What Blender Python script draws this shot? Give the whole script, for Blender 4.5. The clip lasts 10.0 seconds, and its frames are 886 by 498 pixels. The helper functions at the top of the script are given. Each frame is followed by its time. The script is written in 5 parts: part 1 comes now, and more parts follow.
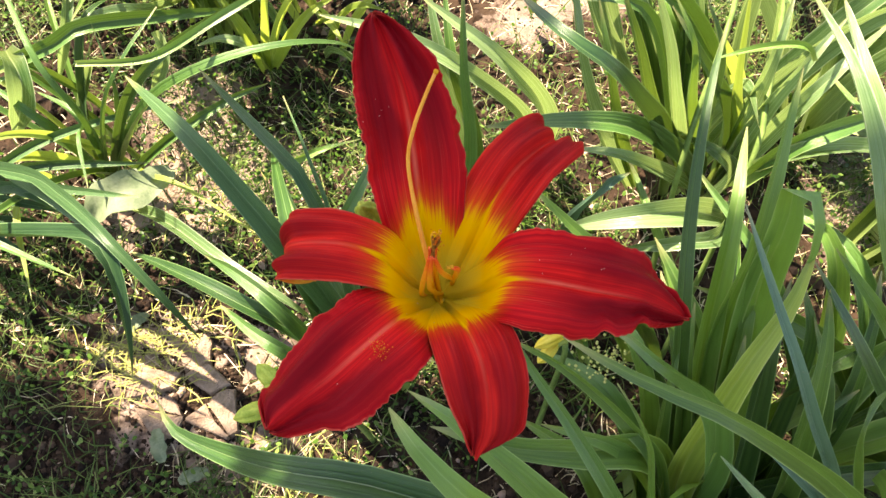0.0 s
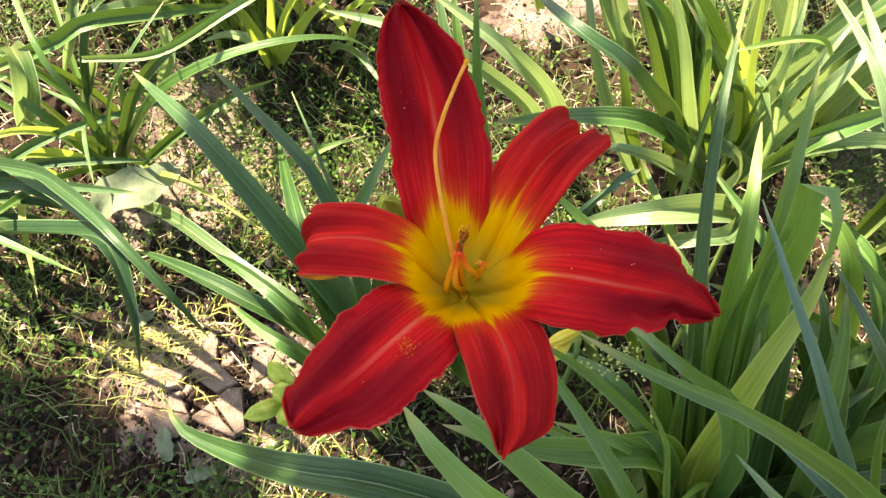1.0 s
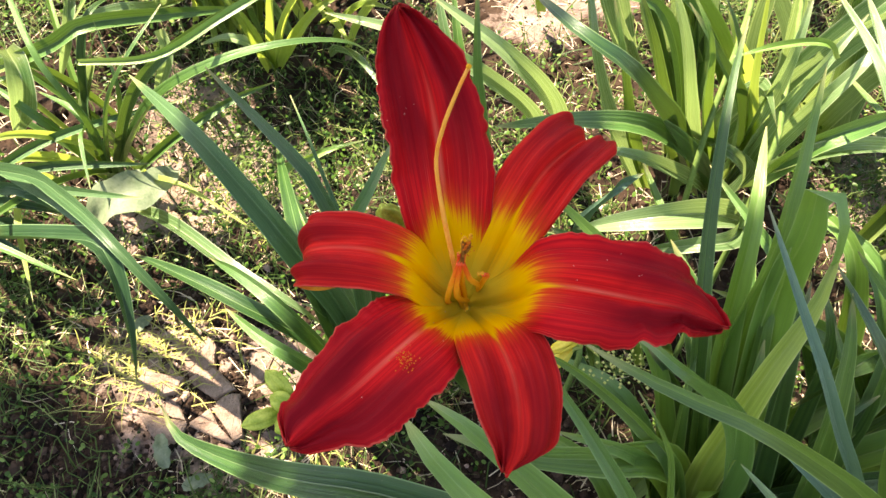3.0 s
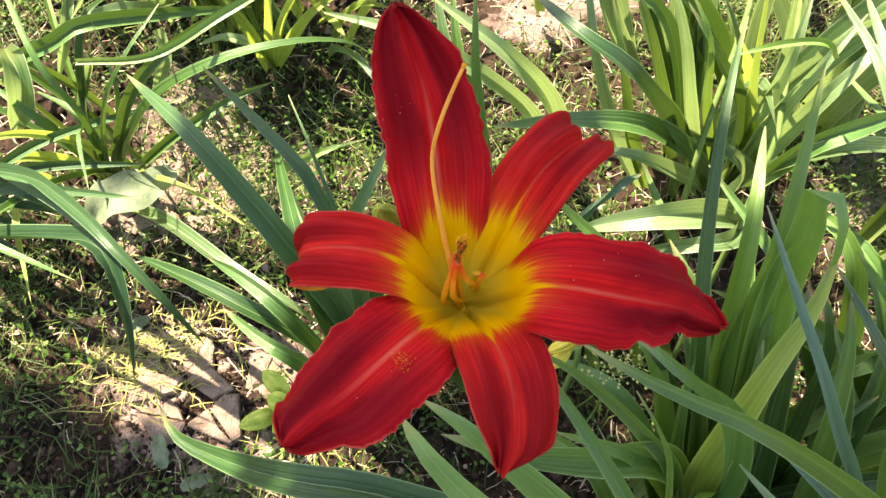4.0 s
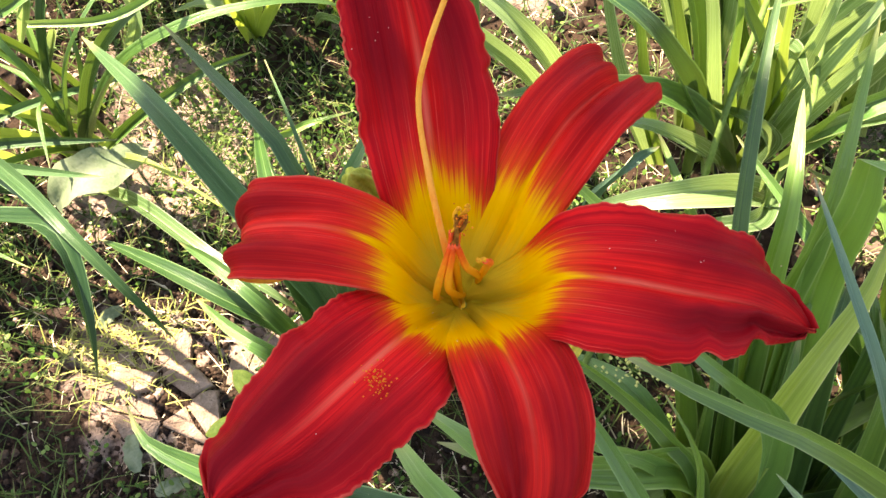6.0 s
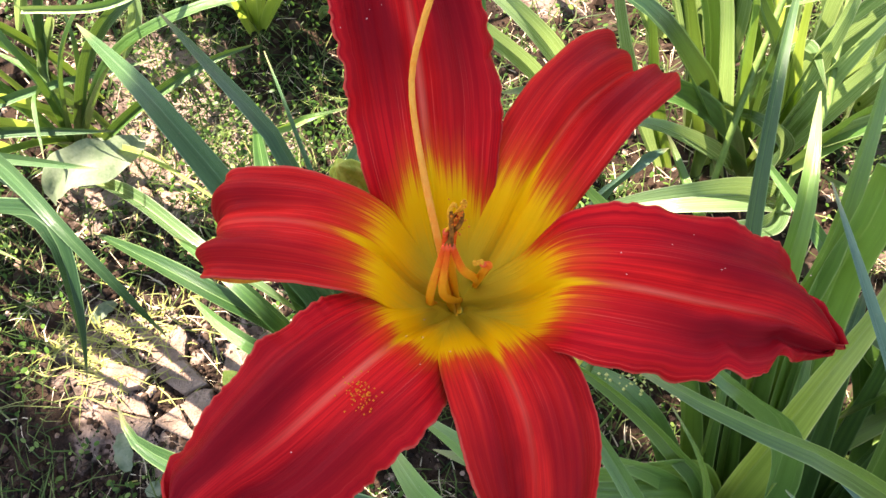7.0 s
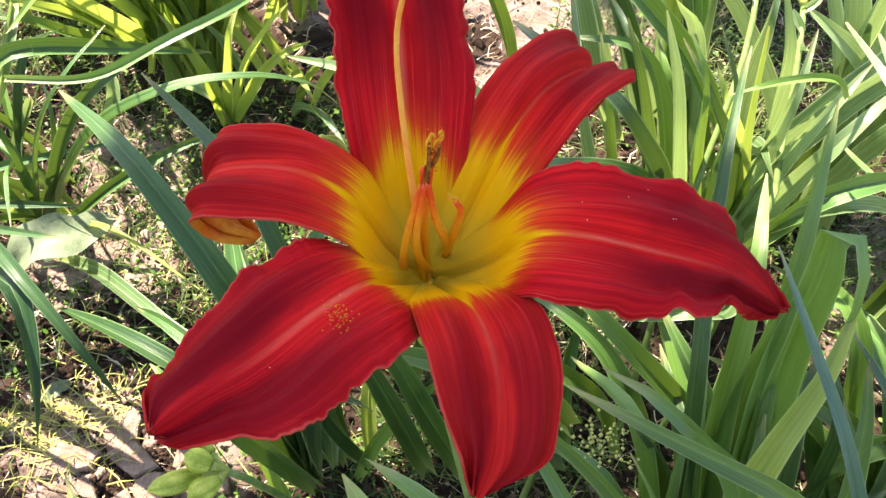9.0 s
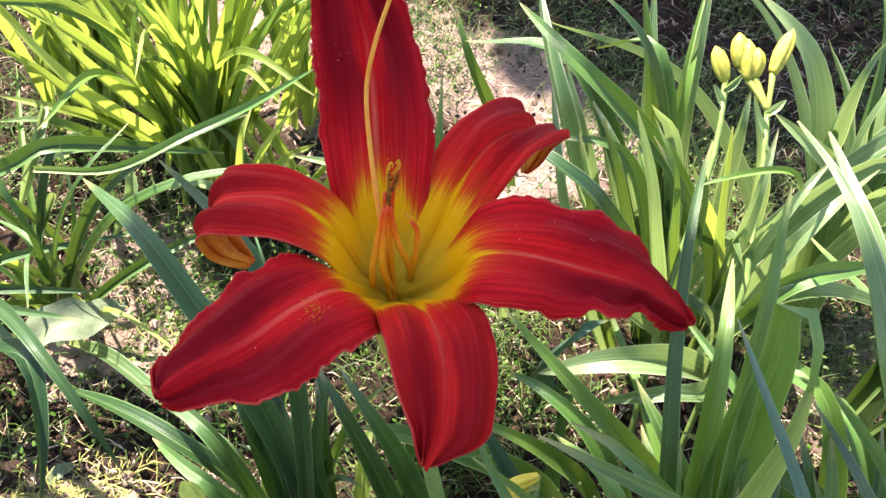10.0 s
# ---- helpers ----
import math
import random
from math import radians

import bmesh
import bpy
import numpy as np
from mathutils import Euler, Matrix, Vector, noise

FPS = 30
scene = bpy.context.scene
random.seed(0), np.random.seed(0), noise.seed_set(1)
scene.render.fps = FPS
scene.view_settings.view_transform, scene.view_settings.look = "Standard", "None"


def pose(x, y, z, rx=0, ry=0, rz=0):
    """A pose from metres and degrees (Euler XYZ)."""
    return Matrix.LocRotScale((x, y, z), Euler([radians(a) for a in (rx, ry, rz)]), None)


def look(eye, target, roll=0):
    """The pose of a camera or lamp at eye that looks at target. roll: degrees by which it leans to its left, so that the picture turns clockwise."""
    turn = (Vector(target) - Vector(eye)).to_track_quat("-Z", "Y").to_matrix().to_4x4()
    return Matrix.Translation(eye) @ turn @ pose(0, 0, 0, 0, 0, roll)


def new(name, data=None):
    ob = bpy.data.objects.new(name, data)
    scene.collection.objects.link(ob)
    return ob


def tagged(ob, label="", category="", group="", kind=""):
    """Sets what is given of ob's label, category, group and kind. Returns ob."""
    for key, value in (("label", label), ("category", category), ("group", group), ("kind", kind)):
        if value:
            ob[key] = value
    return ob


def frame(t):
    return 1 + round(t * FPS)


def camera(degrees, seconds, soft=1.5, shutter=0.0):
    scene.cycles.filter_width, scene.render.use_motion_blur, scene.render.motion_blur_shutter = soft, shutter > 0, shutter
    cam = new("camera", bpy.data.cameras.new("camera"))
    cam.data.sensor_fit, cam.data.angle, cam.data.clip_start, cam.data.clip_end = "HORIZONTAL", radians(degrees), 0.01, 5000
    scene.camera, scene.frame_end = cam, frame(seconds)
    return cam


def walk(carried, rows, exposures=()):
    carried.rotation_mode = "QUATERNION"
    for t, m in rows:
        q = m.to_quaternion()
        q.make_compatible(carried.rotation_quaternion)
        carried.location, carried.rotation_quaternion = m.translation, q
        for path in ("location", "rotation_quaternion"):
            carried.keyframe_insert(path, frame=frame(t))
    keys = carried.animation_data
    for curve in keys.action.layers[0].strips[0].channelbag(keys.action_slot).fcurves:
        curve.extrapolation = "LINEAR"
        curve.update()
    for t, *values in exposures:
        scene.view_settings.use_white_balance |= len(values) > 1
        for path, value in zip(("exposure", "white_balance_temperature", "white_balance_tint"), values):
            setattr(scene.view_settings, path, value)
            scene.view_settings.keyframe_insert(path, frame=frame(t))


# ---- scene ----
cam = camera(52.72, 10.0)
PATH = [
    (0, (0.0212, 0.2957, 0.9032), (0.0131, 0.7161, -0.0041), 1.05),
    (0.5, (0.0202, 0.2946, 0.9029), (0.0111, 0.7163, -0.0038), 0.92),
    (1, (0.0128, 0.2969, 0.8975), (0.0052, 0.7154, -0.0107), 1.06),
    (1.5, (0.0081, 0.2955, 0.8881), (-0.0000, 0.7150, -0.0196), 0.98),
    (2, (0.0118, 0.3009, 0.8860), (0.0029, 0.7229, -0.0205), 0.90),
    (2.5, (0.0118, 0.3028, 0.8905), (0.0041, 0.7237, -0.0166), 1.06),
    (4, (0.0134, 0.3034, 0.8892), (0.0061, 0.7245, -0.0178), 1.13),
    (4.5, (0.0132, 0.3060, 0.8742), (0.0059, 0.7250, -0.0338), 0.93),
    (5, (0.0151, 0.3150, 0.8504), (0.0072, 0.7368, -0.0563), 1.06),
    (5.5, (0.0137, 0.3285, 0.8330), (0.0062, 0.7468, -0.0753), 1.18),
    (5.7, (0.0136, 0.3293, 0.8290), (0.0099, 0.7422, -0.0817), 1.26),
    (6.8, (0.0165, 0.3436, 0.8082), (0.0087, 0.7412, -0.1093), 1.33),
    (7, (0.0160, 0.3401, 0.8062), (0.0079, 0.7456, -0.1079), 1.78),
    (7.5, (0.0159, 0.3447, 0.8016), (0.0066, 0.7472, -0.1138), 1.54),
    (8, (0.0134, 0.3422, 0.7992), (0.0211, 0.7503, -0.1137), 4.53),
    (8.5, (0.0094, 0.3254, 0.8042), (0.0384, 0.7934, -0.0791), 7.00),
    (9, (0.0153, 0.3002, 0.8006), (0.0431, 0.8335, -0.0448), 7.11),
    (9.5, (0.0249, 0.2790, 0.8174), (0.0485, 0.8687, 0.0101), 6.62),
    (10, (0.0292, 0.2569, 0.8213), (0.0364, 0.8950, 0.0513), 5.84),
]
walk(cam, [(t, look(eye, target, roll)) for t, eye, target, roll in PATH],
     [(0.0, 2.25, 8100, 19), (4.5, 2.26, 7700, 21), (5.5, 2.50, 8300, 20), (7.0, 2.43, 7200, 24), (8.5, 2.23, 6600, 23), (9.0, 2.28, 7100, 24), (9.5, 2.22, 7000, 25), (10.0, 2.14, 6800, 25)])

# ---- light: clear sky, sun high behind the plants and to the left ----
SUN_ELEVATION, SUN_AZIMUTH = 62.0, -50.0      # azimuth from +y towards +x
world = bpy.data.worlds.new("sky")
scene.world = world
world.use_nodes = True
wn, wl = world.node_tree.nodes, world.node_tree.links
sky = wn.new("ShaderNodeTexSky")
sky.sky_type = 'NISHITA'
sky.sun_disc = False
sky.sun_elevation = radians(SUN_ELEVATION)
sky.sun_rotation = radians(SUN_AZIMUTH)
wl.new(sky.outputs[0], wn["Background"].inputs[0])
wn["Background"].inputs[1].default_value = 0.10
sun = new("sun", bpy.data.lights.new("sun", "SUN"))
sun.data.energy = 5.0
sun.data.angle = radians(0.6)
sun.data.color = (1.0, 0.95, 0.86)
_e, _a = radians(SUN_ELEVATION), radians(SUN_AZIMUTH)
SUN_DIR = Vector((math.sin(_a) * math.cos(_e), math.cos(_a) * math.cos(_e), math.sin(_e)))
sun.matrix_world = look(SUN_DIR * 8, (0, 0, 0))
# crown lobes of the unseen, added shading tree: centre, radii, leaves
SHADE_LOBES = ((-0.50, 0.91, 2.0, 0.40, 0.24, 0.14, 1600), (-0.24, 0.94, 2.0, 0.27, 0.19, 0.14, 900), (-0.72, 1.15, 2.0, 0.11, 0.09, 0.1, 260), (-0.68, 1.31, 2.0, 0.11, 0.06, 0.08, 220), (-1.25, 1.10, 2.0, 0.15, 0.14, 0.1, 260), (-1.07, 1.14, 2.0, 0.075, 0.06, 0.06, 36), (-0.30, 2.15, 2.2, 0.55, 0.3, 0.25, 1500))


# ---- materials ----
def nodes_of(name):
    m = bpy.data.materials.new(name)
    m.use_nodes = True
    m.node_tree.nodes.clear()
    return m, m.node_tree.nodes, m.node_tree.links


def mixc(n, l, fac, a, b, mode='MIX'):
    x = n.new("ShaderNodeMix")
    x.data_type, x.blend_type = 'RGBA', mode
    for sock, v in ((x.inputs[0], fac), (x.inputs[6], a), (x.inputs[7], b)):
        if hasattr(v, "is_linked"):
            l.new(v, sock)
        else:
            sock.default_value = v if isinstance(v, float) else (*v, 1.0)
    return x.outputs[2]


def maths(n, l, op, a, b=0.0, c=0.0, clamp=False):
    x = n.new("ShaderNodeMath")
    x.operation, x.use_clamp = op, clamp
    for sock, v in zip(x.inputs, (a, b, c)):
        if hasattr(v, "is_linked"):
            l.new(v, sock)
        else:
            sock.default_value = v
    return x.outputs[0]


def smooth(n, l, v, lo, hi, out_lo=0.0, out_hi=1.0):
    x = n.new("ShaderNodeMapRange")
    x.interpolation_type = 'SMOOTHSTEP'
    l.new(v, x.inputs[0])
    for i, q in enumerate((lo, hi, out_lo, out_hi)):
        x.inputs[i + 1].default_value = q
    return x.outputs[0]


def noise_tex(n, l, vec, scale, detail=3.0, rough=0.55):
    x = n.new("ShaderNodeTexNoise")
    l.new(vec, x.inputs["Vector"])
    x.inputs["Scale"].default_value, x.inputs["Detail"].default_value, x.inputs["Roughness"].default_value = scale, detail, rough
    return x.outputs[0]


def stretched(n, l, vec, sx, sy, sz=1.0, off=None):
    x = n.new("ShaderNodeMapping")
    l.new(vec, x.inputs[0])
    x.inputs["Scale"].default_value = (sx, sy, sz)
    if off is not None:
        l.new(off, x.inputs["Location"])
    return x.outputs[0]


def bump_of(n, l, height, strength, distance):
    x = n.new("ShaderNodeBump")
    l.new(height, x.inputs["Height"])
    x.inputs["Strength"].default_value, x.inputs["Distance"].default_value = strength, distance
    return x.outputs[0]


def surface(n, l, colour, rough, normal=None, translucency=0.0, tint=None, sheen=0.0, spec=0.5):
    """Principled, with a share of light let through for thin living tissue."""
    out = n.new("ShaderNodeOutputMaterial")
    p = n.new("ShaderNodeBsdfPrincipled")
    if hasattr(colour, "is_linked"):
        l.new(colour, p.inputs["Base Color"])
    else:
        p.inputs["Base Color"].default_value = (*colour, 1)
    if hasattr(rough, "is_linked"):
        l.new(rough, p.inputs["Roughness"])
    else:
        p.inputs["Roughness"].default_value = rough
    p.inputs["Specular IOR Level"].default_value = spec
    p.inputs["Sheen Weight"].default_value = sheen
    if normal is not None:
        l.new(normal, p.inputs["Normal"])
    if translucency:
        t = n.new("ShaderNodeBsdfTranslucent")
        l.new(tint if tint is not None else colour, t.inputs[0])
        m = n.new("ShaderNodeMixShader")
        m.inputs[0].default_value = translucency
        l.new(p.outputs[0], m.inputs[1])
        l.new(t.outputs[0], m.inputs[2])
        l.new(m.outputs[0], out.inputs[0])
    else:
        l.new(p.outputs[0], out.inputs[0])


def leaf_material(name, dark, light, rib, rough=0.36, translucency=0.30, wax=0.7, glow=(0.42, 0.6, 0.06)):
    m, n, l = nodes_of(name)
    uv = n.new("ShaderNodeUVMap").outputs[0]
    info = n.new("ShaderNodeObjectInfo")
    rnd = info.outputs["Random"]
    geo = n.new("ShaderNodeNewGeometry")
    sep = n.new("ShaderNodeSeparateXYZ")
    l.new(uv, sep.inputs[0])
    across, along = sep.outputs[0], sep.outputs[1]
    shift = n.new("ShaderNodeCombineXYZ")
    l.new(maths(n, l, 'MULTIPLY', rnd, 53.0), shift.inputs[0])
    veins = smooth(n, l, noise_tex(n, l, stretched(n, l, uv, 30, 0.6, off=shift.outputs[0]), 1.6, 3.0, 0.65), 0.34, 0.66)
    pleat = smooth(n, l, noise_tex(n, l, stretched(n, l, uv, 7, 0.25, off=shift.outputs[0]), 1.0, 1.0, 0.4), 0.36, 0.64)
    blot = noise_tex(n, l, geo.outputs["Position"], 30.0, 3.0)
    tone = maths(n, l, 'ADD', maths(n, l, 'MULTIPLY_ADD', veins, 0.32, maths(n, l, 'MULTIPLY', pleat, 0.26)), maths(n, l, 'MULTIPLY', blot, 0.34))
    tone = maths(n, l, 'ADD', tone, maths(n, l, 'MULTIPLY_ADD', rnd, 0.95, -0.38), clamp=True)
    c = mixc(n, l, tone, dark, light)
    mid = maths(n, l, 'ABSOLUTE', maths(n, l, 'SUBTRACT', across, 0.5))
    ribm = maths(n, l, 'MULTIPLY', smooth(n, l, mid, 0.0, 0.035, 1.0, 0.0), 0.5)
    c = mixc(n, l, ribm, c, rib)
    hem = maths(n, l, 'MULTIPLY', smooth(n, l, mid, 0.455, 0.485), 0.8)
    c = mixc(n, l, hem, c, rib)
    # yellowed, slightly dry tips and pale bases
    tip = maths(n, l, 'MULTIPLY', smooth(n, l, along, 0.93, 1.0), 0.55)
    c = mixc(n, l, tip, c, (0.42, 0.36, 0.16))
    base = maths(n, l, 'MULTIPLY', smooth(n, l, along, 0.0, 0.22, 1.0, 0.0), 0.5)
    c = mixc(n, l, base, c, (0.42, 0.5, 0.16))
    spots = smooth(n, l, noise_tex(n, l, geo.outputs["Position"], 420.0, 2.0), 0.70, 0.76)
    c = mixc(n, l, maths(n, l, 'MULTIPLY', spots, 0.3), c, (0.4, 0.33, 0.18))
    hgt = maths(n, l, 'ADD', noise_tex(n, l, stretched(n, l, uv, 40, 0.8), 2.0, 1.0), maths(n, l, 'MULTIPLY', ribm, -0.8))
    hgt = maths(n, l, 'MULTIPLY_ADD', pleat, 0.8, hgt)
    tint = mixc(n, l, 1.0, c, (0.95, 1.0, 0.45), 'MULTIPLY')
    tint = mixc(n, l, 0.5, tint, glow)
    gloss = maths(n, l, 'MULTIPLY_ADD', veins, 0.12, rough - 0.06)
    surface(n, l, c, gloss, bump_of(n, l, hgt, 0.4, 0.001), translucency, tint, spec=wax)
    return m


# tone by light: d and k paint shaded blades, y and w sunlit ones
LEAVES = {
    'd': leaf_material("leaf_deep_green_shaded", (0.014, 0.054, 0.011), (0.086, 0.198, 0.039), (0.21, 0.33, 0.12), rough=0.36, translucency=0.15, wax=0.75, glow=(0.22, 0.38, 0.04)),
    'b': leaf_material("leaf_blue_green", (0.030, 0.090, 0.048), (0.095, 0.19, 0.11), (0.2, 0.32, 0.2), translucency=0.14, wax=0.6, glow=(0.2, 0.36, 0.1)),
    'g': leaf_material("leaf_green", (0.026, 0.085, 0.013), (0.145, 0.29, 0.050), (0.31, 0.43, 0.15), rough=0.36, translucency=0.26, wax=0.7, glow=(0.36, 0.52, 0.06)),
    'k': leaf_material("leaf_dark_blue_green_shaded", (0.014, 0.046, 0.016), (0.060, 0.135, 0.044), (0.16, 0.27, 0.12), rough=0.36, translucency=0.12, wax=0.36, glow=(0.14, 0.28, 0.06)),
    'y': leaf_material("leaf_yellow_green_sunlit", (0.12, 0.22, 0.024), (0.42, 0.54, 0.12), (0.58, 0.64, 0.27), translucency=0.5, glow=(0.54, 0.66, 0.1)),
    'w': leaf_material("leaf_pale_green_sunlit", (0.042, 0.115, 0.034), (0.24, 0.37, 0.15), (0.52, 0.59, 0.37), rough=0.24, translucency=0.38, wax=1.0, glow=(0.44, 0.60, 0.19)),
}


def petal_material(name, throat_end, ribbed, deep, pull, body):
    m, n, l = nodes_of(name)
    uv = n.new("ShaderNodeUVMap").outputs[0]
    sep = n.new("ShaderNodeSeparateXYZ")
    l.new(uv, sep.inputs[0])
    across, along = sep.outputs[0], sep.outputs[1]
    off = n.new("ShaderNodeCombineXYZ")
    rnd = maths(n, l, 'MULTIPLY', n.new("ShaderNodeObjectInfo").outputs["Random"], 37.0)
    l.new(rnd, off.inputs[0])
    streak = noise_tex(n, l, stretched(n, l, uv, 32, 1.2, off=off.outputs[0]), 1.0, 3.0, 0.65)
    fine = noise_tex(n, l, stretched(n, l, uv, 95, 1.6, off=off.outputs[0]), 1.0, 2.0, 0.6)
    cloud = noise_tex(n, l, stretched(n, l, uv, 2.4, 3.0, off=off.outputs[0]), 1.0, 3.0)
    mid = maths(n, l, 'ABSOLUTE', maths(n, l, 'SUBTRACT', across, 0.5))
    # crimson with fine veins, clear red beside the midrib, deeper towards margins and tip
    c = mixc(n, l, smooth(n, l, streak, 0.34, 0.68), *body)
    inner = maths(n, l, 'MULTIPLY', smooth(n, l, mid, 0.03, 0.30, 1.0, 0.0), smooth(n, l, along, 0.42, 0.85, 1.0, 0.0))
    c = mixc(n, l, maths(n, l, 'MULTIPLY', inner, 0.65), c, (0.90, 0.022, 0.014))
    c = mixc(n, l, maths(n, l, 'MULTIPLY', smooth(n, l, fine, 0.48, 0.64), 0.30 * deep), c, (0.24, 0.005, 0.008))
    c = mixc(n, l, maths(n, l, 'MULTIPLY', smooth(n, l, cloud, 0.42, 0.66), 0.40), c, (0.30, 0.006, 0.009))
    pale = maths(n, l, 'MULTIPLY', smooth(n, l, fine, 0.40, 0.28), smooth(n, l, along, 0.95, 0.4, 0.0, 1.0))
    c = mixc(n, l, maths(n, l, 'MULTIPLY', pale, 0.42), c, (0.88, 0.16, 0.11))
    far = smooth(n, l, along, 0.62, 1.0)
    c = mixc(n, l, maths(n, l, 'MULTIPLY', far, 0.35 * deep), c, (0.22, 0.004, 0.008))
    # darker bands beside the midrib: pigment plus the cup's shading, painted in
    wob = maths(n, l, 'MULTIPLY_ADD', maths(n, l, 'SUBTRACT', cloud, 0.5), 0.30, mid)
    cup_shade = maths(n, l, 'MULTIPLY', smooth(n, l, wob, 0.03, 0.16), smooth(n, l, wob, 0.30, 0.47, 1.0, 0.35))
    margin = maths(n, l, 'MULTIPLY', cup_shade, smooth(n, l, along, 0.42, 0.68))
    c = mixc(n, l, maths(n, l, 'MULTIPLY', margin, 0.78 * deep), c, (0.19, 0.003, 0.008))
    edge = maths(n, l, 'MULTIPLY', smooth(n, l, mid, 0.486, 0.497), smooth(n, l, along, 0.84, 0.98, 0.7, 0.2))
    c = mixc(n, l, edge, c, (0.70, 0.11, 0.07))
    # paler midrib
    rib = maths(n, l, 'MULTIPLY', smooth(n, l, mid, 0.003, 0.040, 1.0, 0.0), smooth(n, l, along, 0.42, 0.88, ribbed, 0.0))
    c = mixc(n, l, rib, c, (0.90, 0.26, 0.15))
    # golden throat with a crisp, fingered border, longer along the midrib
    reach = maths(n, l, 'MULTIPLY_ADD', maths(n, l, 'SUBTRACT', streak, 0.5), 0.13, along)
    reach = maths(n, l, 'MULTIPLY_ADD', maths(n, l, 'SUBTRACT', fine, 0.5), 0.10, reach)
    reach = maths(n, l, 'ADD', reach, smooth(n, l, mid, 0.16, 0.5, 0.0, pull))
    reach = maths(n, l, 'ADD', reach, maths(n, l, 'MULTIPLY', smooth(n, l, mid, 0.0, 0.06, 1.0, 0.0), -0.06))
    orange = smooth(n, l, reach, throat_end, throat_end + 0.13, 1.0, 0.0)
    gold = smooth(n, l, reach, throat_end - 0.04, throat_end + 0.05, 1.0, 0.0)
    c = mixc(n, l, maths(n, l, 'MULTIPLY', orange, 0.75), c, (0.84, 0.10, 0.012))
    c = mixc(n, l, gold, c, (1.0, 0.60, 0.006))
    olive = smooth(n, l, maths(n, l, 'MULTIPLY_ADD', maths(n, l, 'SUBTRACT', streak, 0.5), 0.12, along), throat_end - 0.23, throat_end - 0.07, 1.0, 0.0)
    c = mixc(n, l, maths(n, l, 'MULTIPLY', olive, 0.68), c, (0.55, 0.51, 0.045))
    groove = maths(n, l, 'MULTIPLY_ADD', smooth(n, l, mid, 0.0, 0.03), 0.7, maths(n, l, 'MULTIPLY', streak, 0.9))
    groove = maths(n, l, 'MULTIPLY_ADD', fine, 0.3, groove)
    tint = mixc(n, l, 0.1, c, (0.9, 0.03, 0.01))
    surface(n, l, c, maths(n, l, 'MULTIPLY_ADD', fine, 0.2, 0.36), bump_of(n, l, groove, 0.5, 0.001), 0.24, tint, 0.0, 0.07)
    return m


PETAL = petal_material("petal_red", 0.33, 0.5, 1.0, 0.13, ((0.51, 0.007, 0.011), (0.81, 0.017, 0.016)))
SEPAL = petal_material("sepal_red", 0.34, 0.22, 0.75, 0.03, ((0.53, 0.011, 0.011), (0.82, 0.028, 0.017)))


def plain(name, a, b, scale, rough=0.5, translucency=0.0, relief=0.4, depth=0.001, spec=0.4):
    m, n, l = nodes_of(name)
    pos = n.new("ShaderNodeTexCoord").outputs["Object"]
    big = noise_tex(n, l, pos, scale, 4.0)
    small = noise_tex(n, l, pos, scale * 7, 3.0)
    f = maths(n, l, 'ADD', maths(n, l, 'MULTIPLY', big, 0.7), maths(n, l, 'MULTIPLY', small, 0.3))
    c = mixc(n, l, smooth(n, l, f, 0.32, 0.68), a, b)
    surface(n, l, c, rough, bump_of(n, l, small, relief, depth), translucency, None, spec=spec)
    return m


def island(name, a, b, c3, rough=0.6, translucency=0.0):
    """For many small pieces in one mesh: each piece takes its own tone."""
    m, n, l = nodes_of(name)
    geo = n.new("ShaderNodeNewGeometry")
    r = geo.outputs["Random Per Island"]
    c = mixc(n, l, smooth(n, l, r, 0.0, 0.65), a, b)
    c = mixc(n, l, smooth(n, l, r, 0.7, 1.0), c, c3)
    patch = noise_tex(n, l, geo.outputs["Position"], 9.0, 3.0)
    c = mixc(n, l, maths(n, l, 'MULTIPLY', smooth(n, l, patch, 0.4, 0.7), 0.4), c, a)
    surface(n, l, c, rough, None, translucency, c, spec=0.2)
    return m


PETAL_BACK = plain("petal_back_orange", (0.82, 0.20, 0.015), (0.92, 0.42, 0.04), 90, 0.5, 0.25)
PETAL_BACK_RED = plain("petal_back_red", (0.42, 0.012, 0.008), (0.65, 0.035, 0.014), 120, 0.5, 0.3)
BUD_LEMON = plain("bud_lemon", (0.75, 0.58, 0.04), (0.9, 0.75, 0.12), 120, 0.45, 0.25)


def filament_material():
    """Golden at the foot, red-orange towards the anther."""
    m, n, l = nodes_of("filament")
    pos = n.new("ShaderNodeNewGeometry").outputs["Position"]
    sep = n.new("ShaderNodeSeparateXYZ")
    l.new(pos, sep.inputs[0])
    mottle = noise_tex(n, l, pos, 700, 3.0)
    height = maths(n, l, 'MULTIPLY_ADD', maths(n, l, 'SUBTRACT', mottle, 0.5), 0.012, sep.outputs[2])
    c = mixc(n, l, smooth(n, l, height, 0.628, 0.652), (0.95, 0.50, 0.02), (0.82, 0.09, 0.015))
    surface(n, l, c, 0.42, bump_of(n, l, mottle, 0.3, 0.0003), 0.15, c, spec=0.3)
    return m


